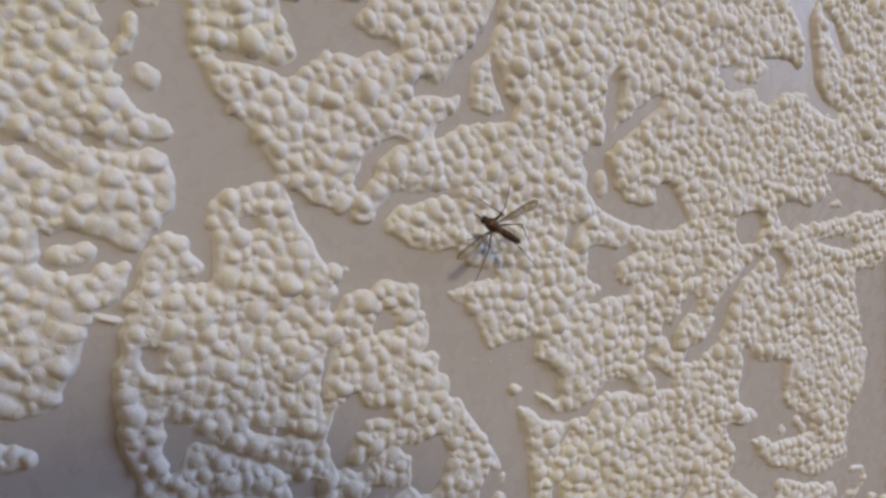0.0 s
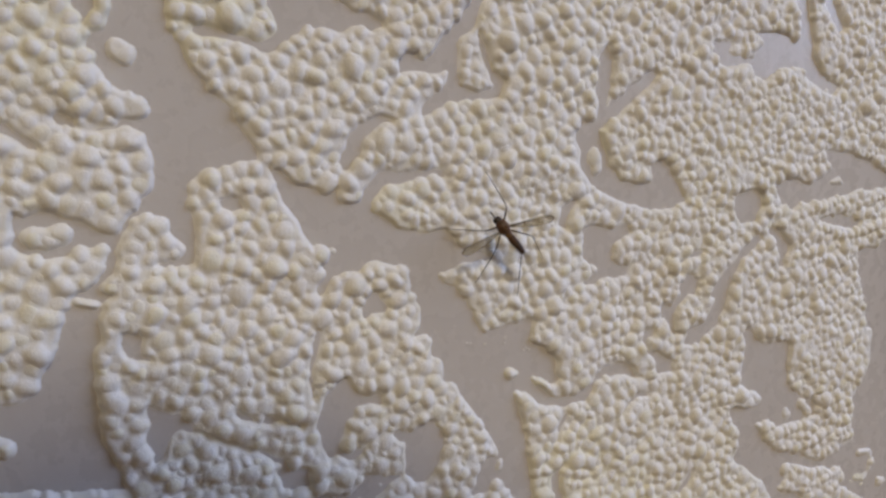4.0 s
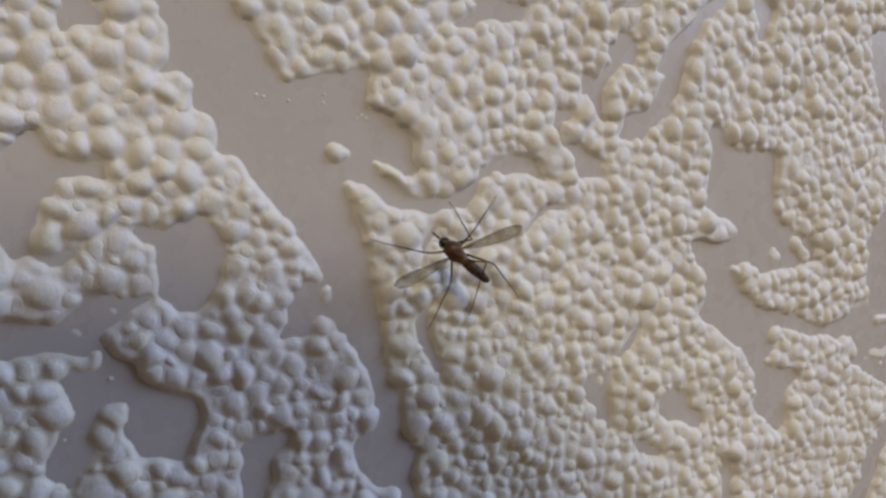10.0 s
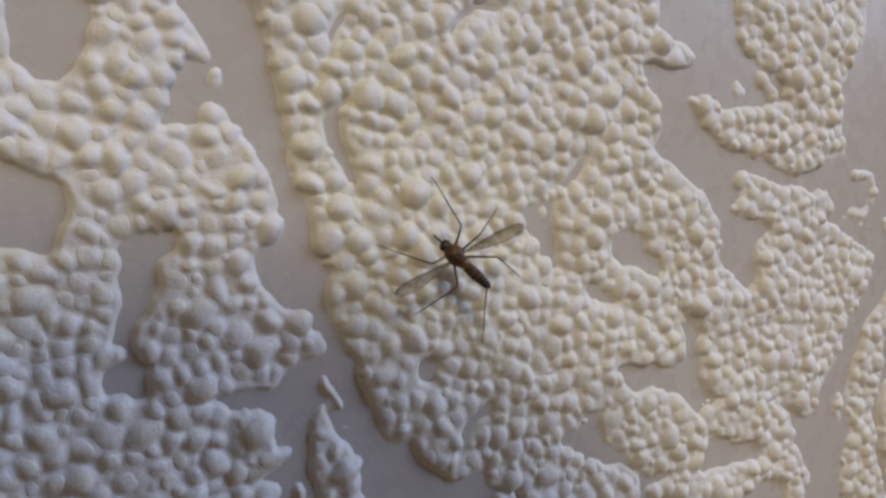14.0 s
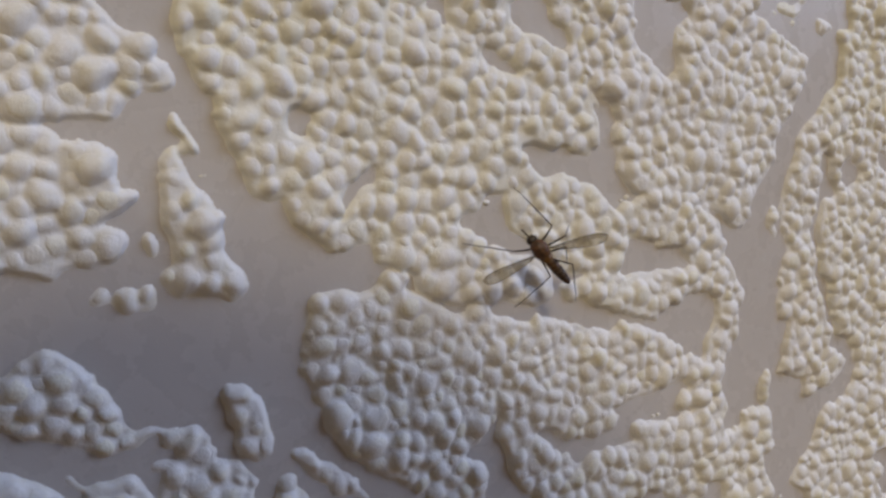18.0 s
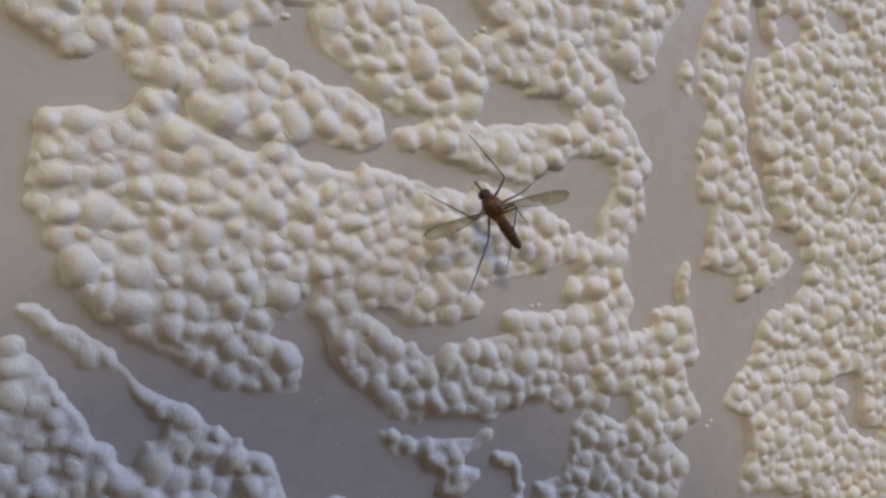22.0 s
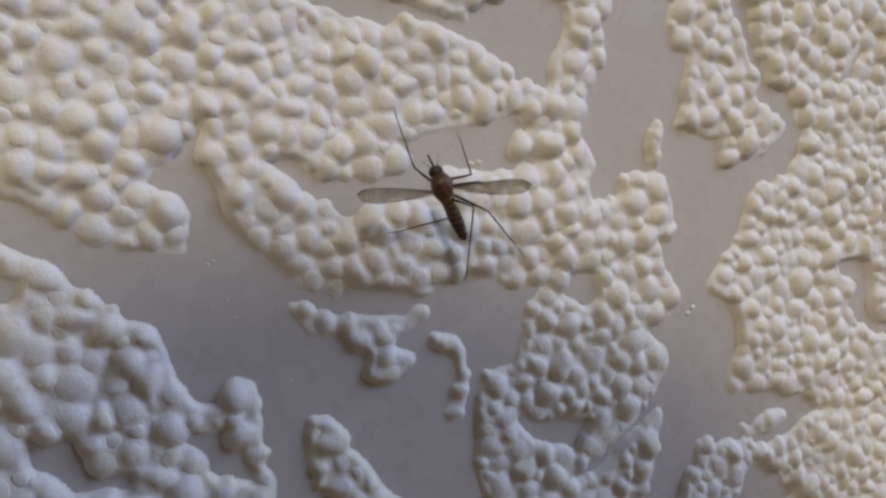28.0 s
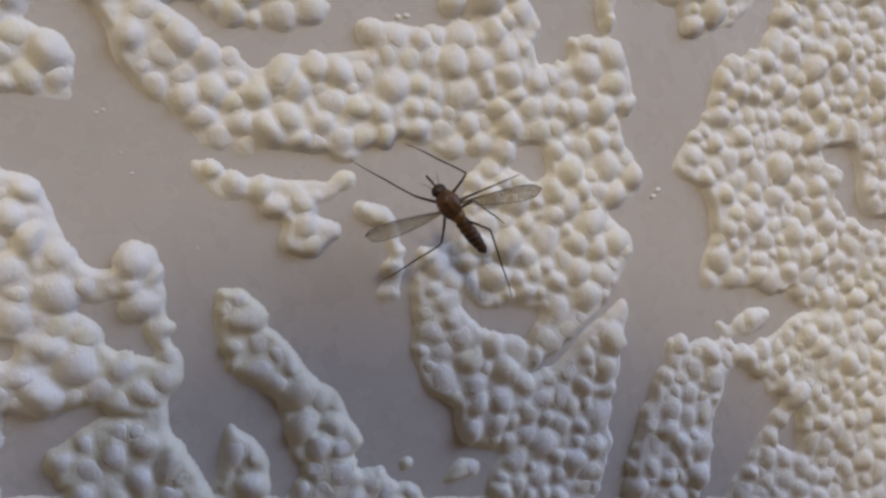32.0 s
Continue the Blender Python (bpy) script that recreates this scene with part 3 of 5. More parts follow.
bare([(88.5, -17.3), (88.1, -19.3), (86.8, -20.9), (85.7, -22.9), (84.3, -23.1), (83.5, -22.3), (82.9, -21.2), (81.3, -20.3), (81.1, -20.7), (82.6, -22.6), (83.1, -24.1), (83.2, -25.0), (83.9, -26.8), (85.1, -27.8), (84.9, -28.7), (83.9, -29.0), (84.2, -30.2), (84.1, -31.5), (83.3, -32.3), (82.4, -33.1), (82.4, -34.4), (81.6, -35.6), (88.5, -36.7), (88.9, -35.4), (89.7, -34.9), (89.6, -33.2), (90.5, -31.9), (88.9, -30.8), (89.1, -28.8), (88.5, -26.5), (89.8, -24.3), (89.5, -20.5), (90.2, -17.4)])
dab([(88.9, -21.7), (88.2, -23.0), (88.7, -23.6)], 0.41)
bare([(81.6, -35.5), (82.4, -37.5), (81.7, -38.5), (81.8, -39.8), (83.2, -39.6), (84.4, -39.5), (83.9, -38.3), (87.6, -38.8), (87.7, -40.5), (87.8, -42.8), (86.4, -42.7), (86.7, -44.4), (87.6, -46.5), (87.2, -47.8), (84.9, -48.1), (86.1, -49.9), (86.6, -51.0), (86.2, -52.2), (90.8, -53.6), (91.5, -51.6), (91.0, -49.7), (92.5, -49.5), (92.1, -48.4), (90.0, -46.7), (90.7, -45.6), (91.9, -44.6), (93.1, -43.6), (93.8, -41.8), (95.0, -40.8), (97.8, -40.5), (99.1, -39.0), (99.7, -37.5), (98.4, -37.1), (96.0, -38.5), (93.5, -39.3), (92.3, -38.9), (92.0, -36.9), (90.1, -36.5), (88.6, -35.9)])
dab([(87.3, -36.0), (86.8, -36.9), (86.8, -37.9)], 0.43)
bare([(94.7, -17.5), (95.9, -17.5), (96.2, -20.1), (96.7, -21.5), (95.0, -21.8), (94.5, -23.1), (94.2, -25.0), (94.3, -27.4), (94.5, -28.3), (95.7, -28.8), (95.6, -30.8), (96.2, -32.6), (96.6, -34.3), (98.5, -35.8), (98.9, -37.2), (98.1, -37.0), (96.6, -34.7), (95.1, -32.4), (94.5, -30.3), (93.7, -28.2), (93.6, -25.4), (93.0, -24.6), (93.6, -23.0), (94.3, -21.5)])
bare([(99.1, -18.2), (100.1, -19.4), (99.7, -20.6), (98.0, -21.1), (97.3, -20.1), (97.7, -18.5)])
bare([(102.5, -18.1), (104.8, -18.8), (105.9, -20.1), (104.0, -20.4), (102.6, -19.5)])
bare([(105.9, -32.1), (104.9, -33.7), (103.5, -35.3), (102.9, -35.0), (104.3, -33.2)])
bare([(72.6, -22.6), (74.0, -23.0), (75.3, -22.1), (76.3, -22.9), (76.9, -22.7), (77.9, -23.2), (78.8, -23.9), (79.1, -24.7), (80.1, -25.1), (78.5, -25.0), (76.1, -24.7), (73.8, -24.5), (72.3, -24.7), (71.6, -24.1)])
bare([(80.4, -26.9), (81.1, -27.6), (81.7, -28.2), (81.6, -29.1), (80.8, -30.4), (80.0, -31.8), (80.1, -32.6), (79.3, -32.8), (78.1, -31.9), (77.6, -30.9), (77.1, -29.9), (75.9, -29.4), (75.6, -28.9), (75.3, -27.9), (76.2, -27.5), (77.8, -27.5), (79.3, -27.3), (79.7, -26.9)])
bare([(60.6, -16.5), (60.2, -17.8), (59.5, -18.2), (59.7, -19.2), (61.0, -19.9), (61.9, -20.8), (62.2, -21.4), (63.6, -21.3), (64.7, -22.0), (65.6, -22.8), (65.8, -23.9), (65.0, -24.9), (63.9, -25.4), (63.1, -24.8), (61.9, -24.3), (60.4, -24.1), (60.0, -24.6), (60.4, -25.2), (62.0, -25.7), (62.9, -26.2), (65.5, -26.1), (66.1, -26.6), (66.7, -27.1), (68.6, -27.8), (71.5, -28.3), (71.2, -27.4), (70.1, -26.1), (68.9, -25.8), (68.4, -25.3), (66.9, -25.2), (65.9, -24.4), (66.4, -24.0), (68.5, -23.9), (68.9, -23.4), (67.5, -23.4), (66.5, -23.1), (65.6, -22.4), (64.8, -21.4), (64.0, -20.5), (62.8, -19.9), (62.4, -18.9), (62.4, -17.3), (62.7, -16.6)])
bare([(49.6, -18.9), (51.3, -18.9), (52.4, -18.7), (52.3, -19.9), (53.2, -20.5), (54.8, -20.8), (55.1, -21.6), (55.4, -22.5), (55.8, -23.1), (56.8, -23.3), (58.0, -23.7), (59.4, -23.9), (59.0, -24.3), (58.0, -24.4), (57.2, -24.3), (56.4, -23.8), (55.2, -22.8), (54.4, -22.3), (52.4, -21.7), (51.8, -21.5), (50.8, -21.8), (49.2, -21.5)])
raised([(52.5, -21.0), (54.2, -21.0), (54.5, -21.6), (54.1, -22.2), (53.0, -22.0), (52.4, -21.5)])
bare([(63.3, -34.2), (64.6, -34.6), (65.5, -35.3), (67.0, -36.0), (67.9, -36.1), (68.9, -36.4), (70.1, -36.2), (70.9, -35.6), (72.1, -34.8), (73.7, -34.8), (75.3, -34.5), (77.8, -34.4), (78.8, -34.9), (77.3, -35.2), (76.6, -35.7), (77.2, -36.3), (78.4, -36.7), (78.8, -37.2), (77.5, -37.1), (75.0, -36.8), (73.8, -36.8), (72.7, -36.2), (72.3, -37.0), (72.9, -37.8), (71.0, -37.6), (69.5, -37.6), (68.0, -37.7), (66.9, -37.9), (66.0, -37.1), (64.7, -36.3), (63.8, -35.4), (62.9, -34.7)])
dab([(74.3, -35.9), (74.8, -36.0)], 0.21)
bare([(60.2, -32.0), (59.7, -32.8), (59.0, -33.3), (58.3, -34.1), (57.4, -34.3), (56.9, -34.5), (57.9, -35.0), (58.7, -35.8), (59.4, -36.3), (59.1, -37.2), (58.8, -38.1), (60.5, -38.5), (61.2, -38.0), (60.7, -36.6), (60.3, -35.5), (60.0, -34.5), (59.9, -33.5), (60.4, -32.6)])
bare([(64.7, -41.4), (66.7, -42.0), (68.6, -42.1), (70.0, -43.0), (71.6, -42.5), (73.6, -42.1), (74.3, -42.8), (76.3, -43.7), (77.8, -43.9), (76.5, -45.4), (75.1, -45.6), (75.3, -46.6), (74.4, -47.5), (72.9, -48.2), (64.1, -45.6)])
bare([(47.1, -34.1), (48.5, -34.5), (49.4, -34.6), (49.8, -35.6), (50.4, -36.6), (50.7, -37.7), (51.5, -38.2), (51.1, -38.9), (50.2, -39.3), (49.9, -39.8), (49.8, -40.6), (48.8, -40.0), (48.5, -38.8), (48.4, -37.9), (47.8, -37.1), (47.5, -35.6), (47.0, -34.8)])
bare([(79.8, -43.5), (81.6, -43.8), (81.6, -45.6), (80.9, -46.2), (80.0, -45.7), (79.4, -44.6)])
bare([(57.5, -33.7), (57.9, -35.2), (58.6, -35.6), (59.4, -36.5), (58.8, -37.4), (58.7, -38.2), (58.3, -38.3), (57.0, -38.0), (55.8, -37.7), (55.1, -40.9), (56.5, -41.5), (56.7, -42.3), (56.7, -43.2), (57.1, -44.3), (57.6, -45.8), (58.6, -46.6), (72.6, -49.7), (73.2, -48.9), (73.2, -48.0), (75.1, -48.4), (76.2, -47.4), (76.2, -45.9), (76.7, -45.1), (75.7, -44.7), (76.8, -44.3), (78.2, -44.2), (75.9, -43.9), (75.4, -43.3), (73.6, -42.8), (72.0, -43.0), (70.2, -42.9), (68.9, -42.3), (68.1, -41.8), (66.5, -41.6), (65.4, -41.6), (64.5, -41.3), (63.5, -40.7), (62.7, -39.8), (62.4, -38.9), (61.4, -38.3), (61.3, -37.4), (60.6, -36.4), (60.4, -35.2), (60.3, -34.0)])
bare([(58.7, -46.4), (72.6, -49.5), (72.5, -50.6), (72.7, -51.5), (72.2, -52.6), (72.1, -53.8), (72.4, -55.5), (73.2, -56.3), (74.0, -56.8), (73.6, -58.0), (74.1, -59.0), (75.6, -59.9), (76.3, -59.8), (75.4, -60.9), (74.9, -62.0), (73.5, -62.2), (60.5, -57.7), (60.4, -56.3), (60.0, -55.3), (59.4, -54.6), (59.3, -53.7), (59.6, -53.3), (59.9, -52.2), (60.6, -51.6), (60.7, -50.8), (60.6, -49.7), (60.7, -48.6), (60.7, -47.3), (60.3, -47.1)])
raised([(55.1, -40.9), (56.5, -41.5), (56.7, -42.3), (56.7, -43.2), (57.1, -44.3), (57.6, -45.8), (58.3, -46.5), (59.0, -46.1), (59.3, -45.1), (59.9, -45.0), (60.7, -45.4), (60.8, -46.5), (60.4, -47.1), (60.7, -47.3), (60.7, -48.6), (60.6, -49.7), (60.8, -50.8), (60.6, -51.6), (59.9, -52.2), (58.5, -52.0), (55.4, -51.0), (53.1, -50.1)])
raised([(62.9, -41.3), (64.1, -41.9), (64.7, -42.7), (66.2, -43.4), (67.5, -43.5), (69.4, -43.9), (69.7, -43.5), (70.7, -43.7), (70.6, -44.1), (69.6, -44.5), (68.7, -44.7), (67.9, -44.6), (68.1, -45.1), (69.1, -45.9), (69.8, -45.7), (69.3, -46.3), (68.9, -46.8), (67.9, -47.2), (66.4, -46.6), (66.4, -45.9), (66.8, -45.6), (66.1, -44.9), (65.7, -44.5), (66.1, -44.2), (64.7, -44.0), (63.9, -43.4), (63.4, -42.5)])
dab([(70.6, -45.7), (71.4, -45.9), (72.1, -46.6), (72.1, -47.8), (71.8, -48.9), (71.1, -50.4)], 0.37)
raised([(63.0, -47.9), (64.1, -48.2), (64.6, -49.0), (64.9, -50.4), (65.7, -51.3), (66.0, -52.5), (66.7, -53.4), (67.4, -54.1), (67.8, -55.4), (68.2, -57.3), (67.4, -57.5), (67.5, -58.3), (69.2, -58.9), (69.4, -59.8), (70.9, -60.3), (71.0, -61.3), (66.3, -59.7), (65.2, -57.9), (64.9, -56.6), (64.9, -55.1), (64.8, -53.6), (63.5, -52.7), (62.8, -51.6), (62.8, -50.5), (62.8, -49.4)])
raised([(62.1, -54.4), (63.0, -55.1), (63.3, -56.1), (63.5, -57.3), (63.2, -58.7), (61.1, -58.0), (61.5, -56.4), (61.7, -55.3)])
dab([(70.5, -59.1), (70.7, -59.2)], 0.27)
dab([(72.4, -60.5), (72.6, -60.6)], 0.22)
dab([(64.8, -58.7), (65.3, -58.9)], 0.51)
dab([(74.2, -60.4), (73.0, -60.4)], 0.41)
bare([(56.9, -47.2), (58.4, -47.6), (59.1, -47.3), (58.6, -47.9), (58.7, -48.4), (59.7, -49.2), (60.1, -50.1), (59.9, -50.6), (58.6, -50.0), (57.8, -49.5), (57.8, -48.7), (57.2, -47.9)])
bare([(54.3, -51.7), (55.7, -51.6), (56.8, -51.8), (58.1, -52.7), (58.6, -52.7), (58.6, -53.2), (56.9, -52.7), (56.1, -52.8), (55.3, -53.3), (54.6, -53.4), (54.4, -54.1), (54.9, -55.3), (54.4, -55.7), (52.1, -54.9), (53.0, -50.8), (53.9, -51.5)])
bare([(86.5, -50.8), (86.9, -48.8), (87.6, -47.9), (90.0, -47.4), (91.7, -48.5), (92.6, -49.7), (92.3, -50.9), (91.6, -52.2), (91.1, -53.8), (91.6, -54.8), (91.9, -54.0), (93.2, -54.5), (94.9, -55.2), (97.6, -55.7), (98.4, -57.0), (99.7, -57.9), (98.3, -57.7), (96.8, -58.1), (95.7, -58.6), (93.8, -58.7), (92.2, -57.9), (90.5, -57.3), (89.2, -57.3), (88.1, -56.5), (87.6, -57.9), (86.3, -59.7), (84.8, -61.4), (84.3, -62.6), (83.7, -64.2), (83.4, -65.5), (81.0, -64.7), (82.0, -63.6), (82.5, -61.7), (82.8, -60.1), (83.6, -58.6), (84.6, -56.5), (85.3, -54.2), (85.3, -53.4), (84.2, -54.3), (82.1, -55.1), (80.1, -56.1), (78.7, -56.6), (77.5, -56.5), (78.7, -55.9), (80.2, -55.2), (82.6, -54.4), (84.0, -53.1), (85.4, -51.9)])
raised([(91.3, -56.4), (92.8, -56.9), (94.2, -56.5), (96.0, -56.8), (95.4, -57.4), (94.0, -57.8), (92.2, -57.5)])
bare([(92.3, -59.9), (93.6, -59.9), (94.6, -60.9), (95.1, -62.2), (96.3, -62.7), (94.9, -63.6), (93.6, -64.8), (92.2, -66.2), (91.1, -67.0), (90.5, -67.9), (88.0, -67.1), (89.7, -65.8), (90.1, -63.7), (90.6, -61.7), (91.5, -60.4)])
bare([(97.3, -63.6), (96.6, -66.5), (95.3, -66.1), (94.9, -65.2), (96.3, -64.1)])
bare([(75.3, -50.9), (76.4, -52.0), (77.8, -52.1), (79.8, -52.8), (80.2, -53.2), (79.2, -53.8), (78.7, -54.4), (77.4, -53.9), (76.1, -53.3), (75.3, -52.5), (74.8, -51.4)])
bare([(79.6, -43.8), (81.0, -43.9), (81.4, -44.6), (81.1, -45.4), (79.7, -45.3), (79.3, -44.6)])
bare([(101.4, -47.2), (103.9, -47.3), (104.8, -47.9), (104.8, -49.6), (104.4, -50.6), (105.2, -52.3), (107.0, -52.8), (106.8, -54.2), (104.6, -53.0), (103.2, -51.9), (102.3, -50.6), (103.1, -49.3), (102.2, -48.4)])
bare([(70.2, 27.3), (68.6, 25.9), (67.2, 24.2), (65.5, 22.7), (64.8, 21.4), (63.9, 20.1), (63.4, 19.3), (62.0, 18.3), (61.5, 17.3), (63.3, 17.4), (65.0, 18.1), (66.2, 19.6), (66.7, 21.6), (67.9, 23.7), (69.2, 25.5), (70.9, 26.8)])
bare([(60.5, 24.2), (62.0, 24.2), (62.2, 23.0), (63.2, 22.4), (62.9, 22.0), (61.2, 21.9), (60.0, 21.5), (59.3, 20.7), (59.4, 19.4), (58.8, 18.6), (58.1, 19.5), (58.8, 20.5), (59.7, 21.9), (60.2, 23.2)])
bare([(56.1, 15.9), (56.8, 15.5), (58.1, 14.9), (58.7, 14.4), (58.3, 13.8), (57.0, 13.9), (56.3, 14.6)])
bare([(54.5, 18.8), (56.2, 19.3), (56.3, 18.3), (55.4, 17.7), (55.5, 16.1), (54.9, 16.1), (54.7, 17.8)])
bare([(73.6, 28.9), (74.5, 27.3), (75.5, 26.0), (76.1, 25.1), (75.2, 24.6), (74.4, 25.5), (73.6, 26.8), (72.7, 28.2)])
bare([(59.0, 25.7), (61.6, 26.7), (63.5, 26.9), (63.2, 26.3), (61.3, 26.0), (59.5, 25.3)])
bare([(80.5, 29.1), (82.6, 28.2), (85.6, 27.5), (88.2, 27.2), (89.3, 28.3), (85.5, 29.2)])
bare([(88.7, 24.6), (90.7, 24.9), (93.1, 24.4), (93.6, 13.6), (91.1, 14.3), (89.7, 19.0), (88.8, 22.1)])
bare([(79.9, -0.5), (83.3, -1.4), (85.6, -0.9), (88.0, -2.1), (86.5, -3.3), (82.6, -2.0), (80.3, -1.5)])
bare([(86.5, -5.2), (88.1, -4.4), (89.0, -5.7), (91.5, -6.7), (93.2, -5.3), (94.5, -5.5), (94.7, -10.3), (90.7, -7.7)])
bare([(43.9, 30.5), (44.2, 32.1), (45.6, 33.4), (46.3, 32.8), (45.4, 31.5), (45.0, 30.1)])
bare([(1.3, 41.6), (2.5, 41.5), (3.1, 40.9), (3.6, 40.3), (5.1, 40.6), (6.8, 41.1), (8.2, 41.1), (9.2, 40.6), (8.9, 38.1), (8.0, 38.9), (7.4, 40.0), (6.5, 40.5), (5.4, 40.2), (4.0, 40.0), (2.2, 40.5), (1.4, 41.1)])
bare([(8.0, 36.7), (7.2, 35.6), (6.2, 34.5), (5.5, 33.6), (5.3, 32.6), (5.9, 32.9), (6.6, 33.9), (7.3, 34.5), (8.3, 35.7)])
bare([(-1.6, 34.6), (-0.2, 34.4), (1.0, 34.8), (2.1, 34.0), (3.5, 33.3), (5.0, 32.5), (5.5, 33.0), (5.4, 30.9), (4.9, 29.7), (4.4, 30.2), (4.5, 31.8), (2.7, 31.9), (2.0, 31.4), (0.2, 31.3), (-1.1, 31.7), (-1.8, 32.1)])
raised([(-1.2, 33.2), (-0.3, 33.6), (0.9, 33.6), (2.1, 33.6), (2.1, 32.4), (0.8, 32.0), (-0.2, 32.1), (-1.0, 32.6)])
raised([(6.3, 33.9), (7.9, 34.0), (8.2, 33.2), (9.1, 32.3), (9.9, 31.0), (9.4, 30.5), (7.7, 30.7), (5.8, 30.9), (5.0, 31.4), (5.3, 32.2), (5.9, 32.7)])
bare([(12.3, 35.0), (13.4, 35.1), (14.2, 34.9), (14.5, 33.9), (13.5, 33.5), (12.7, 34.0)])
raised([(22.5, 39.7), (24.5, 41.7), (27.5, 43.8), (28.3, 45.0), (30.6, 44.3), (32.7, 44.9), (32.2, 44.0), (30.9, 42.8), (29.7, 41.9), (27.5, 40.9), (25.7, 41.3), (24.5, 40.9), (23.5, 39.9), (22.7, 39.1)])
bare([(27.6, 46.0), (29.1, 46.4), (30.1, 45.5), (32.3, 46.3), (32.8, 45.3), (30.6, 44.6), (28.3, 44.7), (27.8, 44.3)])
raised([(46.5, 45.8), (48.1, 46.9), (48.7, 42.2), (48.2, 40.3), (46.5, 41.1)])
slit([(76.3, 30.5), (80.4, 32.9), (85.2, 34.7)], 0.6)
bare([(73.4, 32.8), (75.6, 34.0), (79.4, 33.2), (77.7, 31.0), (75.4, 30.5)])
raised([(48.2, 26.1), (53.1, 26.5), (53.9, 25.0), (48.9, 24.6)])
bare([(47.8, 30.7), (50.5, 30.0), (52.3, 30.5), (53.0, 29.4), (51.0, 28.1), (50.6, 27.0), (48.2, 26.4), (46.8, 27.1), (46.7, 30.1)])
raised([(56.5, 23.9), (59.2, 24.2), (63.2, 24.5), (66.4, 26.7), (68.0, 27.8), (69.8, 27.1), (67.3, 24.7), (64.9, 23.1), (62.1, 20.9), (60.6, 18.6), (57.8, 19.6), (56.6, 21.5)])
slit([(71.1, 27.3), (68.2, 25.3), (65.7, 23.3), (63.8, 20.7), (62.2, 18.4)], 0.6)
bare([(59.2, 23.6), (62.4, 23.6), (62.1, 21.8), (59.7, 21.8)])
bare([(57.0, 21.5), (58.1, 21.6), (57.8, 19.6), (57.0, 20.0)])
slit([(8.4, 18.5), (10.1, 16.5), (12.0, 15.2), (14.2, 14.3), (16.2, 13.2), (16.8, 12.2)], 0.2)
slit([(12.8, 17.7), (14.3, 16.6), (16.1, 16.6), (18.0, 15.5)], 0.3)
bare([(4.9, 25.6), (6.2, 25.4), (6.3, 23.7), (7.0, 22.9), (5.9, 23.0), (4.9, 23.4), (4.6, 24.7)])
bare([(22.6, 9.5), (23.7, 10.0), (24.4, 10.2), (25.5, 9.8), (27.1, 9.6), (27.2, 9.1), (26.2, 9.1), (25.9, 8.6), (25.1, 8.7), (24.4, 9.4), (24.0, 8.2), (23.2, 8.2), (22.5, 8.5)])
bare([(22.4, 8.0), (24.2, 7.5), (25.0, 6.6), (25.9, 5.6), (26.0, 5.0), (27.3, 4.0), (28.8, 3.2), (28.8, 2.0), (28.4, 1.1), (28.1, -0.1), (26.8, -0.3), (25.4, 0.2), (24.4, 1.7), (24.6, 2.6), (25.2, 3.1), (25.1, 3.6), (24.2, 3.7), (23.2, 3.4), (23.0, 2.4), (23.2, 1.4), (22.4, 0.1), (21.8, -0.4), (21.3, -0.6)])
raised([(22.3, 6.8), (23.8, 6.8), (23.9, 6.1), (22.9, 5.9), (22.2, 6.1)])
bare([(26.0, 13.5), (27.6, 13.9), (27.7, 13.1), (28.3, 12.8), (27.7, 12.1), (27.3, 12.2), (26.4, 12.4), (26.1, 13.1)])
bare([(60.6, 17.1), (62.2, 18.3), (63.3, 19.5), (65.3, 19.9), (65.5, 18.3), (63.7, 17.5), (62.6, 16.3), (61.1, 16.5)])
bare([(56.3, 16.0), (58.6, 14.8), (59.0, 13.7), (57.5, 13.7), (56.4, 14.9)])
bare([(50.1, 15.8), (52.3, 16.1), (53.1, 15.7), (53.3, 14.6), (54.8, 14.0), (53.0, 14.2), (51.7, 14.5), (50.5, 14.9), (48.1, 14.4), (48.2, 15.3)])
slit([(51.9, 10.6), (53.8, 12.1), (55.6, 11.9)], 0.3)
bare([(32.1, -17.1), (34.7, -17.7), (36.1, -17.6), (37.6, -17.2), (38.1, -16.5), (39.6, -17.4), (39.8, -19.3), (44.7, -20.1), (44.5, -21.4), (47.2, -21.9), (46.6, -26.8), (44.5, -27.0), (43.9, -25.9), (42.0, -25.4), (41.9, -28.6), (40.6, -27.9), (37.9, -27.3), (37.3, -27.4), (36.1, -25.5), (35.2, -23.7), (34.0, -22.0), (32.7, -21.6), (31.3, -22.5)])
raised([(35.6, -19.0), (37.0, -18.9), (39.2, -19.2), (38.7, -20.4), (37.4, -20.3)])
raised([(39.6, -19.3), (40.2, -20.0), (41.4, -20.1), (43.3, -20.7), (44.5, -20.4), (44.1, -19.5), (42.9, -18.5), (39.8, -18.0)])
raised([(31.3, -22.5), (32.7, -21.6), (33.6, -21.9), (34.7, -22.9), (35.7, -24.1), (36.3, -25.9), (36.9, -27.0), (37.7, -27.3), (36.9, -27.9), (36.2, -28.2), (34.3, -27.5), (33.3, -26.6), (32.1, -25.8), (30.8, -25.4)])
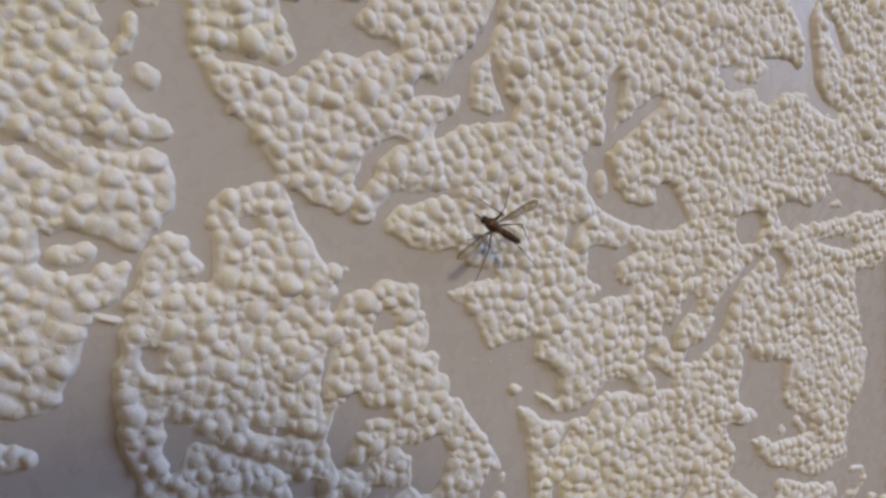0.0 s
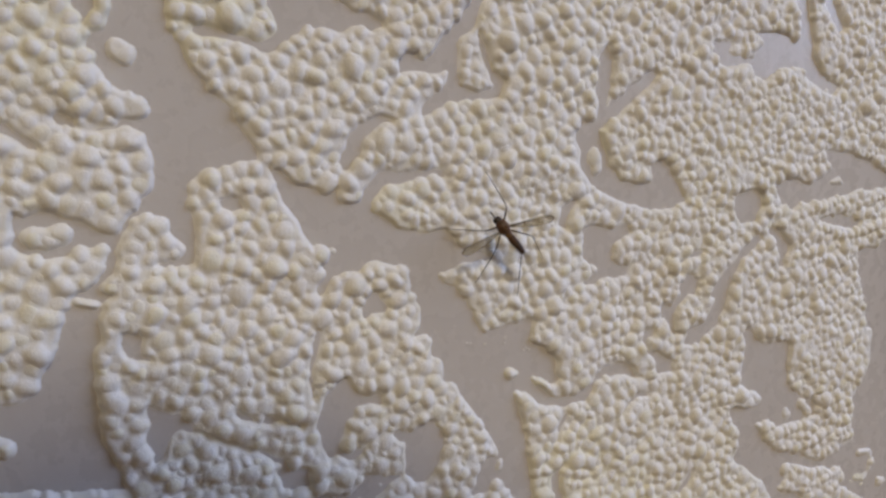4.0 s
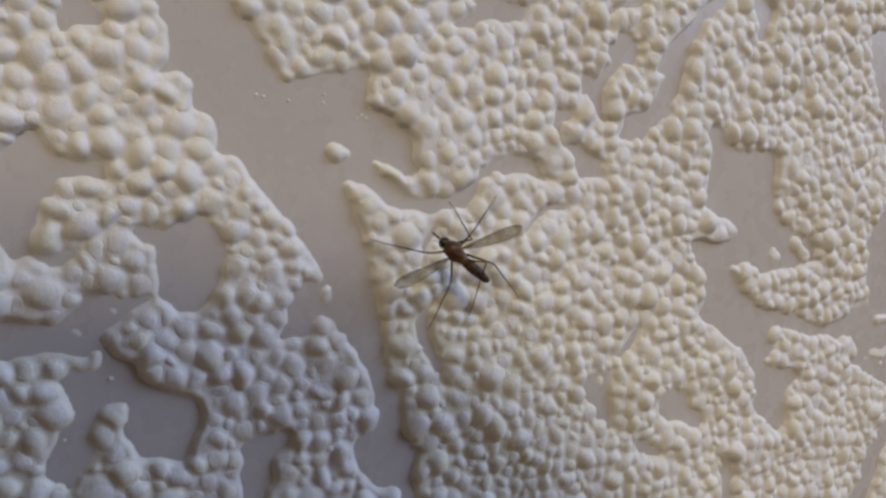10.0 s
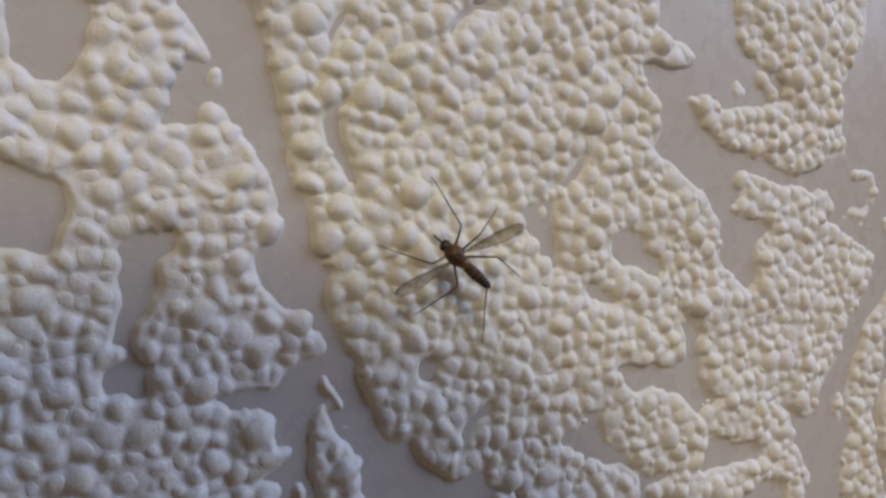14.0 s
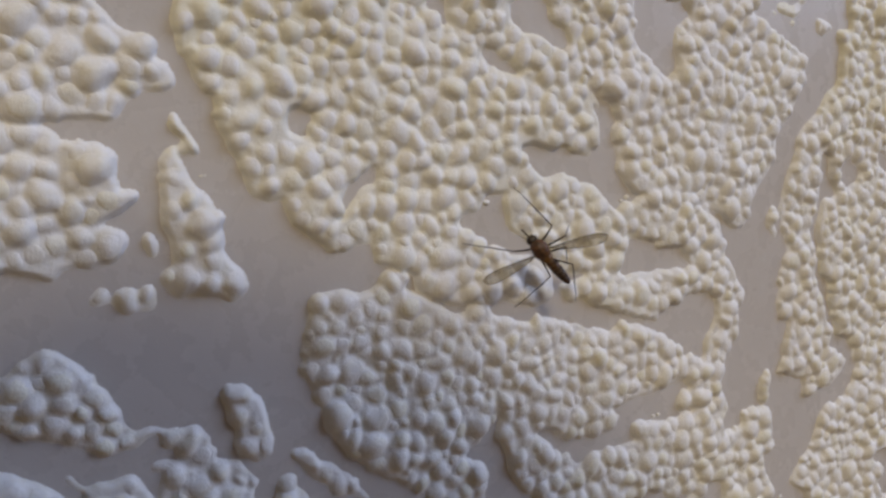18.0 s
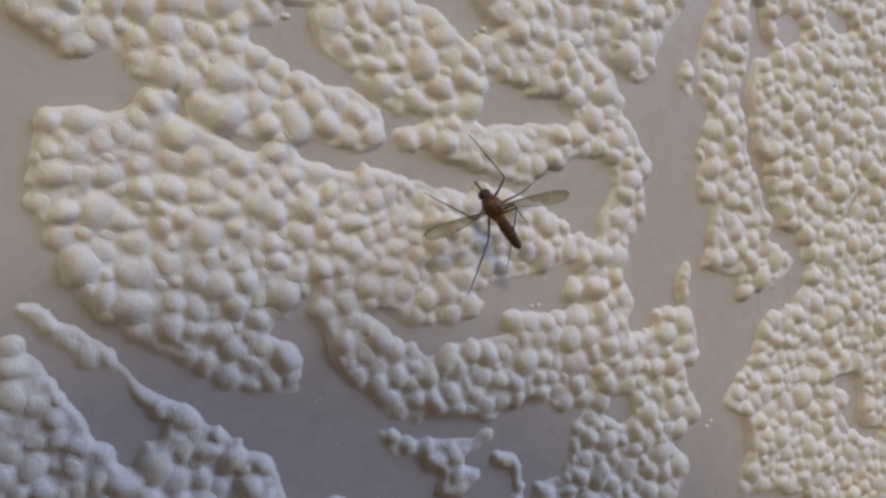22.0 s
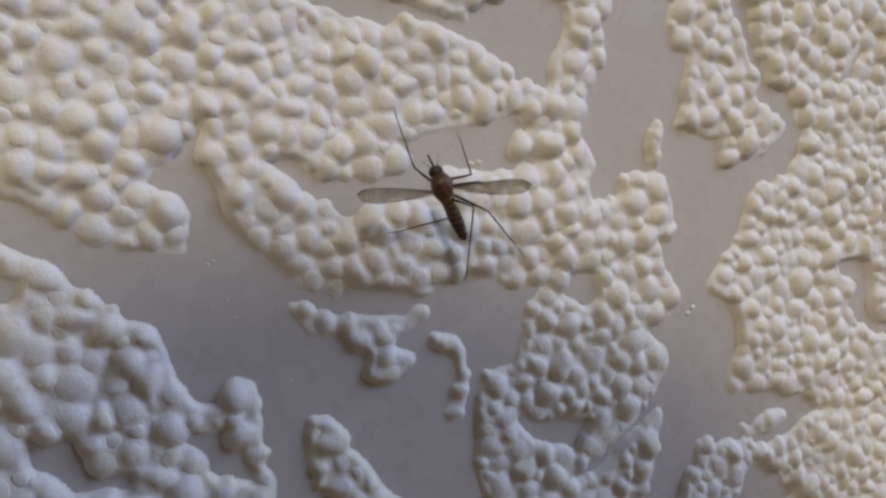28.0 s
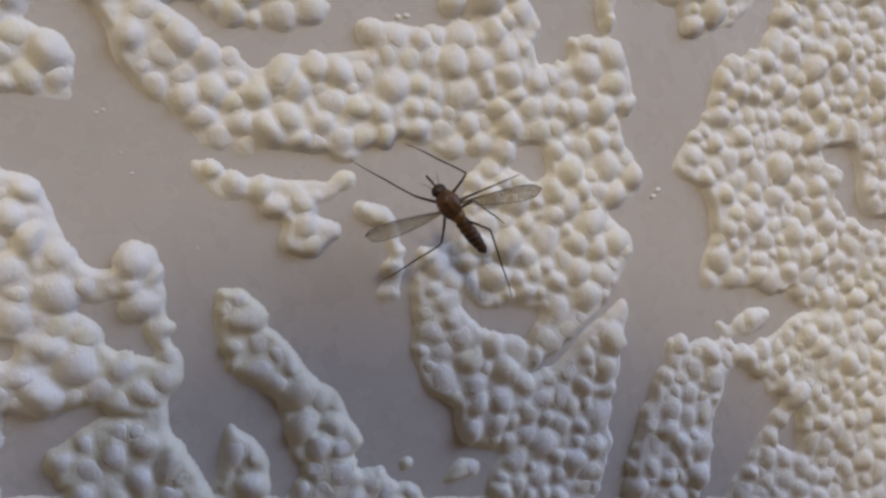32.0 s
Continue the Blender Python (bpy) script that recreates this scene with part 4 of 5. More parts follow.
bare([(30.8, -25.5), (32.3, -26.1), (33.6, -26.9), (34.6, -27.7), (36.4, -28.3), (37.8, -27.6), (38.9, -28.6), (39.8, -29.6), (38.9, -29.2), (37.6, -29.1), (37.3, -29.5), (38.4, -30.1), (37.7, -30.6), (37.9, -31.5), (37.3, -31.3), (36.5, -29.6), (34.3, -29.4), (33.0, -28.7), (32.8, -29.1), (34.1, -29.6), (34.2, -30.0), (34.2, -31.0), (33.5, -31.1), (32.6, -29.5), (31.7, -28.5), (30.5, -27.6)])
slit([(37.4, -31.4), (37.6, -32.7), (38.2, -34.0)], 0.1)
raised([(42.1, -25.5), (43.2, -25.9), (44.0, -26.9), (44.2, -28.8), (44.5, -30.5), (43.3, -30.7), (42.7, -30.0), (42.4, -28.7), (42.2, -26.9)])
bare([(40.6, -27.9), (41.9, -28.2), (41.9, -30.7), (43.5, -31.9), (44.6, -31.4), (44.4, -32.9), (43.5, -34.5), (42.8, -34.3), (43.0, -32.5), (43.3, -32.0), (41.8, -30.5), (40.7, -29.5)])
bare([(33.3, -9.6), (34.8, -9.8), (36.2, -9.7), (38.6, -10.0), (39.4, -9.7), (39.9, -8.8), (41.4, -8.7), (41.5, -9.7), (40.6, -11.8), (40.4, -13.6), (40.0, -15.8), (38.7, -15.6), (39.4, -14.5), (39.2, -13.8), (38.0, -14.0), (38.1, -12.8), (38.2, -11.7), (37.1, -10.9), (35.6, -10.2), (34.3, -9.9), (33.3, -9.8)])
bare([(52.6, -13.9), (53.2, -13.7), (53.3, -14.8), (51.6, -15.7), (50.7, -17.0), (50.0, -17.0), (50.5, -15.6), (51.4, -14.8)])
raised([(65.1, -12.0), (68.4, -12.4), (70.4, -12.9), (69.8, -13.7), (67.8, -13.9), (64.9, -13.5)])
bare([(63.5, -13.4), (66.3, -14.0), (68.2, -14.4), (69.2, -15.3), (70.2, -14.5), (70.6, -13.5), (72.4, -14.1), (72.0, -15.7), (72.4, -17.4), (73.1, -18.3), (72.0, -19.5), (70.5, -18.5), (69.5, -17.1), (67.1, -16.3), (65.7, -15.8), (64.8, -14.9)])
bare([(58.7, -18.0), (61.3, -17.5), (62.2, -18.4), (62.5, -19.6), (63.8, -21.0), (60.6, -20.3), (59.4, -19.2), (58.2, -18.5)])
slit([(61.4, -7.5), (62.7, -8.3), (64.0, -8.9)], 0.4)
bare([(70.1, -10.3), (71.5, -11.1), (72.5, -12.8), (71.3, -14.0), (70.6, -13.1), (71.0, -11.9)])
bare([(67.3, -25.7), (70.4, -26.6), (73.1, -27.5), (75.3, -28.6), (77.1, -27.8), (79.0, -26.7), (80.7, -27.9), (80.0, -30.2), (78.1, -31.2), (76.4, -30.0), (74.1, -29.1), (73.6, -28.5), (70.3, -27.9), (67.3, -26.5)])
bare([(72.6, -34.3), (76.1, -34.1), (78.0, -33.6), (77.6, -34.9), (76.0, -36.0), (73.7, -35.9), (70.9, -35.2), (69.8, -34.5)])
bare([(56.9, -46.7), (57.8, -47.3), (58.9, -47.2), (58.9, -48.0), (59.4, -48.8), (59.8, -50.1), (59.2, -50.2), (57.7, -49.2), (57.6, -48.2), (56.9, -47.7)])
bare([(50.1, -45.1), (51.0, -45.7), (51.9, -45.8), (52.2, -46.6), (52.9, -47.9), (54.3, -48.3), (53.9, -49.1), (51.7, -48.7), (51.2, -47.9), (49.8, -46.7)])
bare([(95.5, -34.7), (96.8, -36.3), (98.2, -36.9), (99.3, -35.9), (98.3, -35.8), (98.0, -34.6), (96.1, -34.0)])
slit([(19.8, 23.7), (19.3, 21.8), (18.9, 19.6), (19.2, 17.9)], 0.3)
bare([(21.3, 30.0), (22.3, 29.4), (24.1, 28.6), (23.7, 28.1), (22.2, 28.1), (21.1, 27.6), (20.6, 26.5), (19.9, 26.5), (19.8, 27.3), (20.8, 28.4)])
bare([(24.1, 25.9), (25.1, 26.2), (25.7, 25.2), (26.6, 24.5), (24.6, 24.4), (23.9, 23.9), (23.7, 24.9)])
raised([(60.4, 21.6), (63.4, 21.9), (64.9, 21.4), (63.7, 19.3), (62.1, 18.3), (60.3, 18.6), (59.8, 20.0)])
bare([(60.4, 24.5), (61.9, 24.2), (62.2, 22.6), (61.0, 22.0), (59.5, 20.9), (58.6, 20.1), (58.1, 20.8), (59.5, 22.3)])
bare([(57.5, 20.8), (58.6, 21.0), (59.2, 18.7), (60.3, 17.7), (58.6, 17.8), (57.7, 19.2)])
bare([(56.3, 17.1), (57.4, 15.9), (59.1, 15.0), (57.9, 13.8), (56.5, 14.8)])
bare([(48.7, 26.5), (52.8, 26.0), (52.2, 25.1), (48.7, 24.8), (46.7, 24.5), (48.2, 25.7)])
slit([(74.2, 27.6), (75.7, 26.1), (75.0, 24.2)], 0.6)
bare([(27.3, 12.8), (28.5, 13.7), (31.0, 13.0), (31.5, 11.4), (30.9, 9.6), (29.9, 8.4), (28.4, 8.5), (27.3, 9.4)])
bare([(29.2, -16.7), (32.2, -17.1), (31.4, -22.6), (28.3, -22.2)])
bare([(27.9, -24.7), (30.9, -25.4), (30.6, -27.7), (27.6, -26.6)])


def foamed(x, z):
    i, j = int((x - XA) / RES), int((z - ZA) / RES)
    return 0 <= i < NX and 0 <= j < NZ and mask[j, i]


# blisters packed into the foam: larger ones first, small ones in what is left
rng = random.Random(11)
CELL = 1.0
buckets, sites = {}, []


def near_sites(x, z, reach=2):
    bi, bj = int(x // CELL), int(z // CELL)
    for i in range(bi - reach, bi + reach + 1):
        for j in range(bj - reach, bj + reach + 1):
            yield from buckets.get((i, j), ())


RING = [(math.cos(a), math.sin(a)) for a in np.linspace(0, 6.283, 9)[:-1]]


def settle(count, r_lo, r_hi, clear, tight):
    for _ in range(count):
        x, z = rng.uniform(XA + 1, XB - 1), rng.uniform(ZA + 1, ZB - 1)
        if not foamed(x, z):
            continue
        r = r_lo + (r_hi - r_lo) * rng.random() ** 1.3
        if any((x - q[0]) ** 2 + (z - q[1]) ** 2 < (tight * (r + q[2])) ** 2 for q in near_sites(x, z)):
            continue
        if not all(foamed(x + clear * r * cx, z + clear * r * cz) for cx, cz in RING):
            continue
        buckets.setdefault((int(x // CELL), int(z // CELL)), []).append((x, z, r, len(sites)))
        sites.append((x, z, r))


settle(1500, 0.80, 0.98, 0.74, 0.80)
settle(110000, 0.58, 0.80, 0.74, 0.78)
settle(110000, 0.44, 0.58, 0.70, 0.77)
settle(110000, 0.30, 0.44, 0.62, 0.78)
N = len(sites)
TALL = [s[2] * rng.uniform(0.36, 0.88) for s in sites]
SHAPE = [(rng.uniform(0, math.pi), rng.uniform(0.70, 1.0)) for s in sites]

# the foam's height over the paper, on a fine raster: a thin film that follows the outlines, with round blisters swelling out of it
RF = 2 * RES
GX, GZ = NX // 2, NZ // 2


def blurred(a, sigma):
    n = int(3 * sigma) + 1
    k = np.exp(-0.5 * (np.arange(-n, n + 1) / sigma) ** 2)
    k /= k.sum()
    for axis in (0, 1):
        p = np.pad(a, [(n, n) if i == axis else (0, 0) for i in (0, 1)], mode="edge")
        a = sum(k[i] * (p[i:i + a.shape[0], :] if axis == 0 else p[:, i:i + a.shape[1]]) for i in range(2 * n + 1))
    return a


share = mask[:GZ * 2, :GX * 2].reshape(GZ, 2, GX, 2).mean(axis=(1, 3))
# the outline wanders in and out by half a blister's width
fray_x = (blurred(np.random.RandomState(31).rand(GZ, GX), 3.2) - 0.5) * 40
fray_z = (blurred(np.random.RandomState(32).rand(GZ, GX), 3.2) - 0.5) * 40
jj, ii = np.mgrid[0:GZ, 0:GX]
share = share[np.clip(np.rint(jj + fray_z), 0, GZ - 1).astype(int), np.clip(np.rint(ii + fray_x), 0, GX - 1).astype(int)]
share = blurred(share, 1.5)
coarse = np.random.RandomState(5).rand(GZ // 16 + 2, GX // 16 + 2)
swell = blurred(np.kron(coarse, np.ones((16, 16)))[:GZ, :GX], 8.0)
warp_x = (blurred(np.random.RandomState(21).rand(GZ, GX), 3.0) - 0.5) * 2.9
warp_z = (blurred(np.random.RandomState(22).rand(GZ, GX), 3.0) - 0.5) * 2.9
edge = np.clip((share - 0.30) / 0.60, 0, 1)
edge = edge * edge * (3 - 2 * edge)
floor_level = edge * FILM * (0.1 + 1.8 * np.clip(0.5 + 1.6 * (swell - 0.5), 0, 1))
inward = blurred(edge, 5.0)
best, first = np.zeros((GZ, GX)), np.full((GZ, GX), 2.4)
owner_of = np.full((GZ, GX), -1, int)
for k, (x, z, r) in enumerate(sites):
    w = int(1.5 * r / RF) + 2
    i, j = int((x - XA) / RF), int((z - ZA) / RF)
    i0, i1, j0, j1 = max(0, i - w), min(GX, i + w + 1), max(0, j - w), min(GZ, j + w + 1)
    dx = XA + (np.arange(i0, i1) + 0.5) * RF - x
    dz = (ZA + (np.arange(j0, j1) + 0.5) * RF - z)[:, None]
    dx, dz = dx + warp_x[j0:j1, i0:i1], dz + warp_z[j0:j1, i0:i1]
    turn, flat = SHAPE[k]
    u, v = dx * math.cos(turn) + dz * math.sin(turn), dz * math.cos(turn) - dx * math.sin(turn)
    d = np.sqrt(u * u * flat + v * v / flat) / (1.08 * r)
    lift = 0.75 * floor_level[min(j, GZ - 1), min(i, GX - 1)] * inward[min(j, GZ - 1), min(i, GX - 1)]
    ball = np.where(d < 1, lift + TALL[k] * np.maximum(1 - d * d, 0) ** 0.58, 0.0)
    top = best[j0:j1, i0:i1]
    higher = ball > top
    owner_of[j0:j1, i0:i1][higher] = k
    first[j0:j1, i0:i1][higher] = d[higher]
    top[higher] = ball[higher]
wide = np.array([q[2] for q in sites] + [0.3])[owner_of]
for _ in range(8):
    for axis, step in ((0, 1), (0, -1), (1, 1), (1, -1)):
        empty = owner_of < 0
        owner_of[empty] = np.roll(owner_of, step, axis)[empty]
lumps = blurred(np.random.RandomState(9).rand(GZ, GX), 3.4) - 0.5
wrinkle = blurred(np.random.RandomState(8).rand(GZ, GX), 1.8) - 0.5
height = blurred(np.maximum(best, floor_level), 0.75)
height += np.clip(height / 0.2, 0, 1) * (0.42 * wrinkle + 0.5 * lumps)
# under a blister's cap the film lies a little deeper
sunk = 0.03 + np.where(wide >= 0.40, 0.07 * np.clip((0.66 - first) / 0.22, 0, 1), 0.0)


def height_at(x, z):
    gx = np.clip((x - XA) / RF - 0.5, 0, GX - 1.001)
    gz = np.clip((z - ZA) / RF - 0.5, 0, GZ - 1.001)
    i, j = gx.astype(int), gz.astype(int)
    u, v = gx - i, gz - j
    return (height[j, i] * (1 - u) + height[j, i + 1] * u) * (1 - v) + (height[j + 1, i] * (1 - u) + height[j + 1, i + 1] * u) * v


SIDES = 14
ANGLES = np.linspace(0, 2 * math.pi, SIDES, endpoint=False)
COS, SIN = np.cos(ANGLES), np.sin(ANGLES)


STEPS = np.arange(0.06, 1.7, 0.06)


def cell_radii(k):
    """How far blister k spreads, direction by direction, before it meets its neighbours."""
    x, z, r = sites[k]
    i = np.clip(((x + STEPS[:, None] * COS - XA) / RF).astype(int), 0, GX - 1)
    j = np.clip(((z + STEPS[:, None] * SIN - ZA) / RF).astype(int), 0, GZ - 1)
    own = np.logical_and.accumulate((owner_of[j, i] == k) & (height[j, i] > 0.04), axis=0)
    reach = np.minimum(own.sum(0) * 0.06 + 0.02, 1.25 * r)
    return 0.6 * reach + 0.2 * (np.roll(reach, 1) + np.roll(reach, -1))


PROFILE = ((0.92, -0.05), (0.76, 0.004), (0.54, 0.012), (0.28, 0.016))
FACES = []
for ring in range(3):
    for a in range(SIDES):
        b = (a + 1) % SIDES
        FACES.append((ring * SIDES + a, ring * SIDES + b, (ring + 1) * SIDES + b, (ring + 1) * SIDES + a))
FACES += [(3 * SIDES + a, 3 * SIDES + (a + 1) % SIDES, 4 * SIDES) for a in range(SIDES)]


def blister_points(k):
    """The cap of a blister round its own foot, in metres, out of the wall along -y."""
    x, z, r = sites[k]
    reach = cell_radii(k)
    px = np.concatenate([reach * f * COS for f, h in PROFILE] + [[0.0]])
    pz = np.concatenate([reach * f * SIN for f, h in PROFILE] + [[0.0]])
    over = np.concatenate([np.full(SIDES, h) for f, h in PROFILE] + [[0.018]])
    h = height_at(x + px, z + pz) - 0.03 + over
    return np.stack([px, -h, pz], 1) * 1e-3


# the stretch that is passed closely; what lies beyond it is joined
HULL = [(-9, 55), (94, 63), (107, -5), (115, -18), (113, -78), (48, -60), (42, -44), (22, -20), (12, -2), (-10, 11)]


def in_hull(x, z):
    inside = False
    for (ax, az), (bx, bz) in zip(HULL, HULL[1:] + HULL[:1]):
        if (az > z) != (bz > z) and x < (bx - ax) * (z - az) / (bz - az) + ax:
            inside = not inside
    return inside


# foam patches: blisters that hang together, the large fields cut into pieces
inner = [k for k, s in enumerate(sites) if in_hull(s[0], s[1])]
inner_set = set(inner)
owner, patches = {}, []
for k in inner:
    if k in owner:
        continue
    owner[k] = len(patches)
    heap, members = [k], []
    while heap and len(members) < 180:
        c = heap.pop(0)
        members.append(c)
        x, z, r = sites[c]
        for qx, qz, qr, i in near_sites(x, z, 2):
            if i in inner_set and i not in owner and math.hypot(qx - x, qz - z) < 1.5 * (r + qr):
                owner[i] = len(patches)
                heap.append(i)
    for c in heap:
        del owner[c]
    patches.append(members)
# crumbs left over by the cutting go to the patch beside them
sizes = [len(m) for m in patches]
for p, members in enumerate(patches):
    if sizes[p] < 12:
        for k in members:
            x, z, r = sites[k]
            beside = [(math.hypot(q[0] - x, q[1] - z), owner[q[3]]) for q in near_sites(x, z, 2) if q[3] in owner and sizes[owner[q[3]]] >= 12]
            if beside and min(beside)[0] < 1.6 * r + 0.9:
                owner[k] = min(beside)[1]
regrouped = {}
for k in inner:
    regrouped.setdefault(owner[k], []).append(k)


def points_mesh(name, pts, faces, mat):
    me = bpy.data.meshes.new(name)
    me.from_pydata(pts, [], faces)
    me.shade_smooth()
    me.materials.append(mat)
    return me


def foot(x, z):
    return Vector((x * 1e-3, 0.0003, 1.46 + z * 1e-3))


solid = height > 0.003
quads = solid[:-1, :-1] & solid[1:, :-1] & solid[:-1, 1:] & solid[1:, 1:]
patch_of_site = np.full(N + 1, -1, int)
for k, p in owner.items():
    patch_of_site[k] = p
quad_patch = np.where(quads, patch_of_site[owner_of[:-1, :-1]], -2)
order = np.argsort(quad_patch, axis=None, kind="stable")
ordered = quad_patch.ravel()[order]


def film_mesh(p):
    """The foam film of one patch, from which its blisters swell."""
    lo, hi = np.searchsorted(ordered, p), np.searchsorted(ordered, p, side="right")
    j, i = np.divmod(order[lo:hi], GX - 1)
    corner = np.stack([j * GX + i, j * GX + i + 1, (j + 1) * GX + i + 1, (j + 1) * GX + i], 1)
    used, index = np.unique(corner, return_inverse=True)
    vj, vi = np.divmod(used, GX)
    pts = np.stack([(XA + (vi + 0.5) * RF) * 1e-3, 0.0003 - (height[vj, vi] - sunk[vj, vi]) * 1e-3, 1.46 + (ZA + (vj + 0.5) * RF) * 1e-3], 1)
    return points_mesh("foam_patch", pts.tolist(), index.reshape(-1, 4).tolist(), FOAM)


for p, members in regrouped.items():
    patch = new("foam_patch", film_mesh(p))
    patch.parent = wall
    tagged(patch, "raised white foam patch with packed soft blisters")
    for k in members:
        if sites[k][2] < 0.40:
            continue  # too small to tell apart: it stays a swelling of the film
        b = new("blister", points_mesh("blister", blister_points(k).tolist(), FACES, FOAM))
        b.parent = patch
        b.location = foot(sites[k][0], sites[k][1])
CRUMBS = [(74.4, -36.2, 0.16), (74.9, -36.2, 0.16), (88.7, -47.7, 0.17), (88.3, -48.0, 0.17), (60.4, -41.9, 0.06), (60.1, -40.9, 0.06), (62.5, -45.8, 0.06), (66.6, -46.6, 0.06), (33.8, 20.6, 0.09), (34.2, 20.5, 0.09), (37.8, 20.0, 0.09), (40.2, 19.2, 0.09), (39.9, 19.0, 0.09), (40.8, 19.6, 0.09), (24.3, 5.2, 0.14), (21.6, 2.2, 0.10), (46.3, -13.8, 0.09), (41.2, 4.4, 0.08), (42.5, -13.4, 0.08), (42.7, -13.4, 0.08), (37.9, 20.5, 0.10), (40.5, 19.0, 0.10), (33.8, 20.6, 0.10), (35.7, 20.2, 0.10), (59.8, -38.9, 0.07), (59.5, -39.0, 0.07), (72.9, -18.5, 0.22), (60.8, -17.3, 0.22), (72.4, -18.7, 0.16), (67.9, -24.7, 0.16), (86.5, -47.6, 0.15), (73.6, -29.1, 0.13), (73.9, -29.3, 0.13)]
for x, z, r in CRUMBS:
    bm = bmesh.new()
    bmesh.ops.create_icosphere(bm, subdivisions=2, radius=1, matrix=Matrix.Diagonal((r * 1.25e-3, r * 0.6e-3, r * 0.9e-3, 1)))
    for v in bm.verts:
        v.co *= 1 + 0.25 * noise.noise(v.co * 9000 + Vector((x, z, 0)))
    crumb = part("crumb", bm, FOAM, wall, "tiny white foam crumb on bare paper")
    crumb.location = foot(x, z)
outer = new("foam_margin", film_mesh(-1))
outer.parent = wall
tagged(outer, "raised white foam with packed soft blisters", kind="stuff")

# ---- the mosquito ----
MM = 1e-3


def tube(bm, line, radii, sides=8):
    """A tapered tube along points in millimetres."""
    rings = []
    for i, p in enumerate(line):
        a = Vector(line[max(0, i - 1)])
        b = Vector(line[min(len(line) - 1, i + 1)])
        d = (b - a).normalized()
        u = d.orthogonal().normalized()
        v = d.cross(u)
        rings.append([bm.verts.new((Vector(p) + radii[i] * (math.cos(t) * u + math.sin(t) * v)) * MM) for t in np.linspace(0, 2 * math.pi, sides, endpoint=False)])
    for r0, r1 in zip(rings[:-1], rings[1:]):
        for a in range(sides):
            b = (a + 1) % sides
            bm.faces.new((r0[a], r0[b], r1[b], r1[a]))
    bm.faces.new(rings[0][::-1])
    bm.faces.new(rings[-1])
    bmesh.ops.recalc_face_normals(bm, faces=bm.faces)


def tube_part(name, line, radii, mat, parent, label="", sides=8):
    bm = bmesh.new()
    tube(bm, line, radii, sides)
    return part(name, bm, mat, parent, label)


def ridged(bm, amount, scale):
    """Uneven plates and hollows in a rounded lump."""
    for v in bm.verts:
        v.co += v.normal * (amount * MM * noise.noise(v.co * scale))


def lump_part(name, centre, size, mat, parent, label="", rx=0.0):
    bm = bmesh.new()
    bmesh.ops.create_uvsphere(bm, u_segments=18, v_segments=12, radius=1, matrix=Matrix.Translation(Vector(centre) * MM) @ pose(0, 0, 0, rx) @ Matrix.Diagonal((size[0] * MM, size[1] * MM, size[2] * MM, 1)))
    bm.normal_update()
    ridged(bm, 0.16 * size[0], 3200.0)
    return part(name, bm, mat, parent, label)


mosquito = tagged(new("mosquito"), "brown mosquito with spread smoky wings and long dark legs", "mosquito")
# own space: x to its right, y towards the head, z away from the wall
lump_part("thorax", (0, 0.18, 0.08), (0.57, 0.80, 0.55), BROWN, mosquito, "rust-brown humped thorax")
lump_part("scutellum", (0, -0.50, 0.10), (0.36, 0.36, 0.33), AMBER, mosquito)
head = lump_part("head", (0, 1.0, -0.02), (0.37, 0.36, 0.33), DARK, mosquito, "small dark head")
lump_part("eye", (0.16, 1.02, 0.02), (0.16, 0.2, 0.2), EYE, head)
lump_part("eye", (-0.16, 1.02, 0.02), (0.16, 0.2, 0.2), EYE, head)
tube_part("proboscis", [(0, 1.0, -0.05), (0, 1.4, -0.16), (-0.02, 1.95, -0.34)], (0.075, 0.06, 0.055), DARK, head, "straight dark proboscis")
for s in (1, -1):
    tube_part("antenna", [(0.07 * s, 1.02, 0.04), (0.25 * s, 1.4, 0.02), (0.5 * s, 1.85, -0.1)], (0.03, 0.014, 0.006), LEG, head, "thin feathery antenna")
    tube_part("palp", [(0.06 * s, 1.02, -0.02), (0.08 * s, 1.28, -0.06)], (0.035, 0.02), DARK, head)
abdomen = tube_part("abdomen", [(0, -0.45, 0.05), (0.02, -1.4, -0.05), (0.05, -2.5, -0.2)], (0.2, 0.26, 0.15), DARK, mosquito, "slender dark abdomen with pale bands", 14)
for i in range(7):
    y0 = -0.5 - 0.3 * i
    rad = (0.30, 0.34, 0.37, 0.37, 0.35, 0.31, 0.26)[i]
    z0 = 0.05 - 0.13 * (i / 6) - 0.05 * i / 6
    x0 = 0.05 * i / 6
    tube_part("segment", [(x0, y0, z0), (x0, y0 - 0.06, z0), (x0, y0 - 0.2, z0 - 0.02), (x0, y0 - 0.3, z0 - 0.03)], (rad * 0.9, rad, rad * 1.02, rad * 0.9), AMBER if i < 1 else BROWN if i < 3 else DUSKY, abdomen, "", 14)
    tube_part("band", [(x0, y0 + 0.01, z0), (x0, y0 - 0.03, z0), (x0, y0 - 0.07, z0)], (rad * 0.9, rad * 1.04, rad * 1.0), PALE, abdomen, "pale scale band", 14)
lump_part("tail_tip", (0.05, -2.64, -0.16), (0.16, 0.16, 0.15), DARK, abdomen)

WING_LONG = 4.15


def wing_outline(u):
    """Half-widths of the blade before and behind its axis, at u from hinge to tip."""
    w = 1.02 * (0.10 + 0.90 * u ** 0.85) * math.sqrt(max(0.0, 1 - u ** 5))
    return 0.40 * w, 0.62 * w


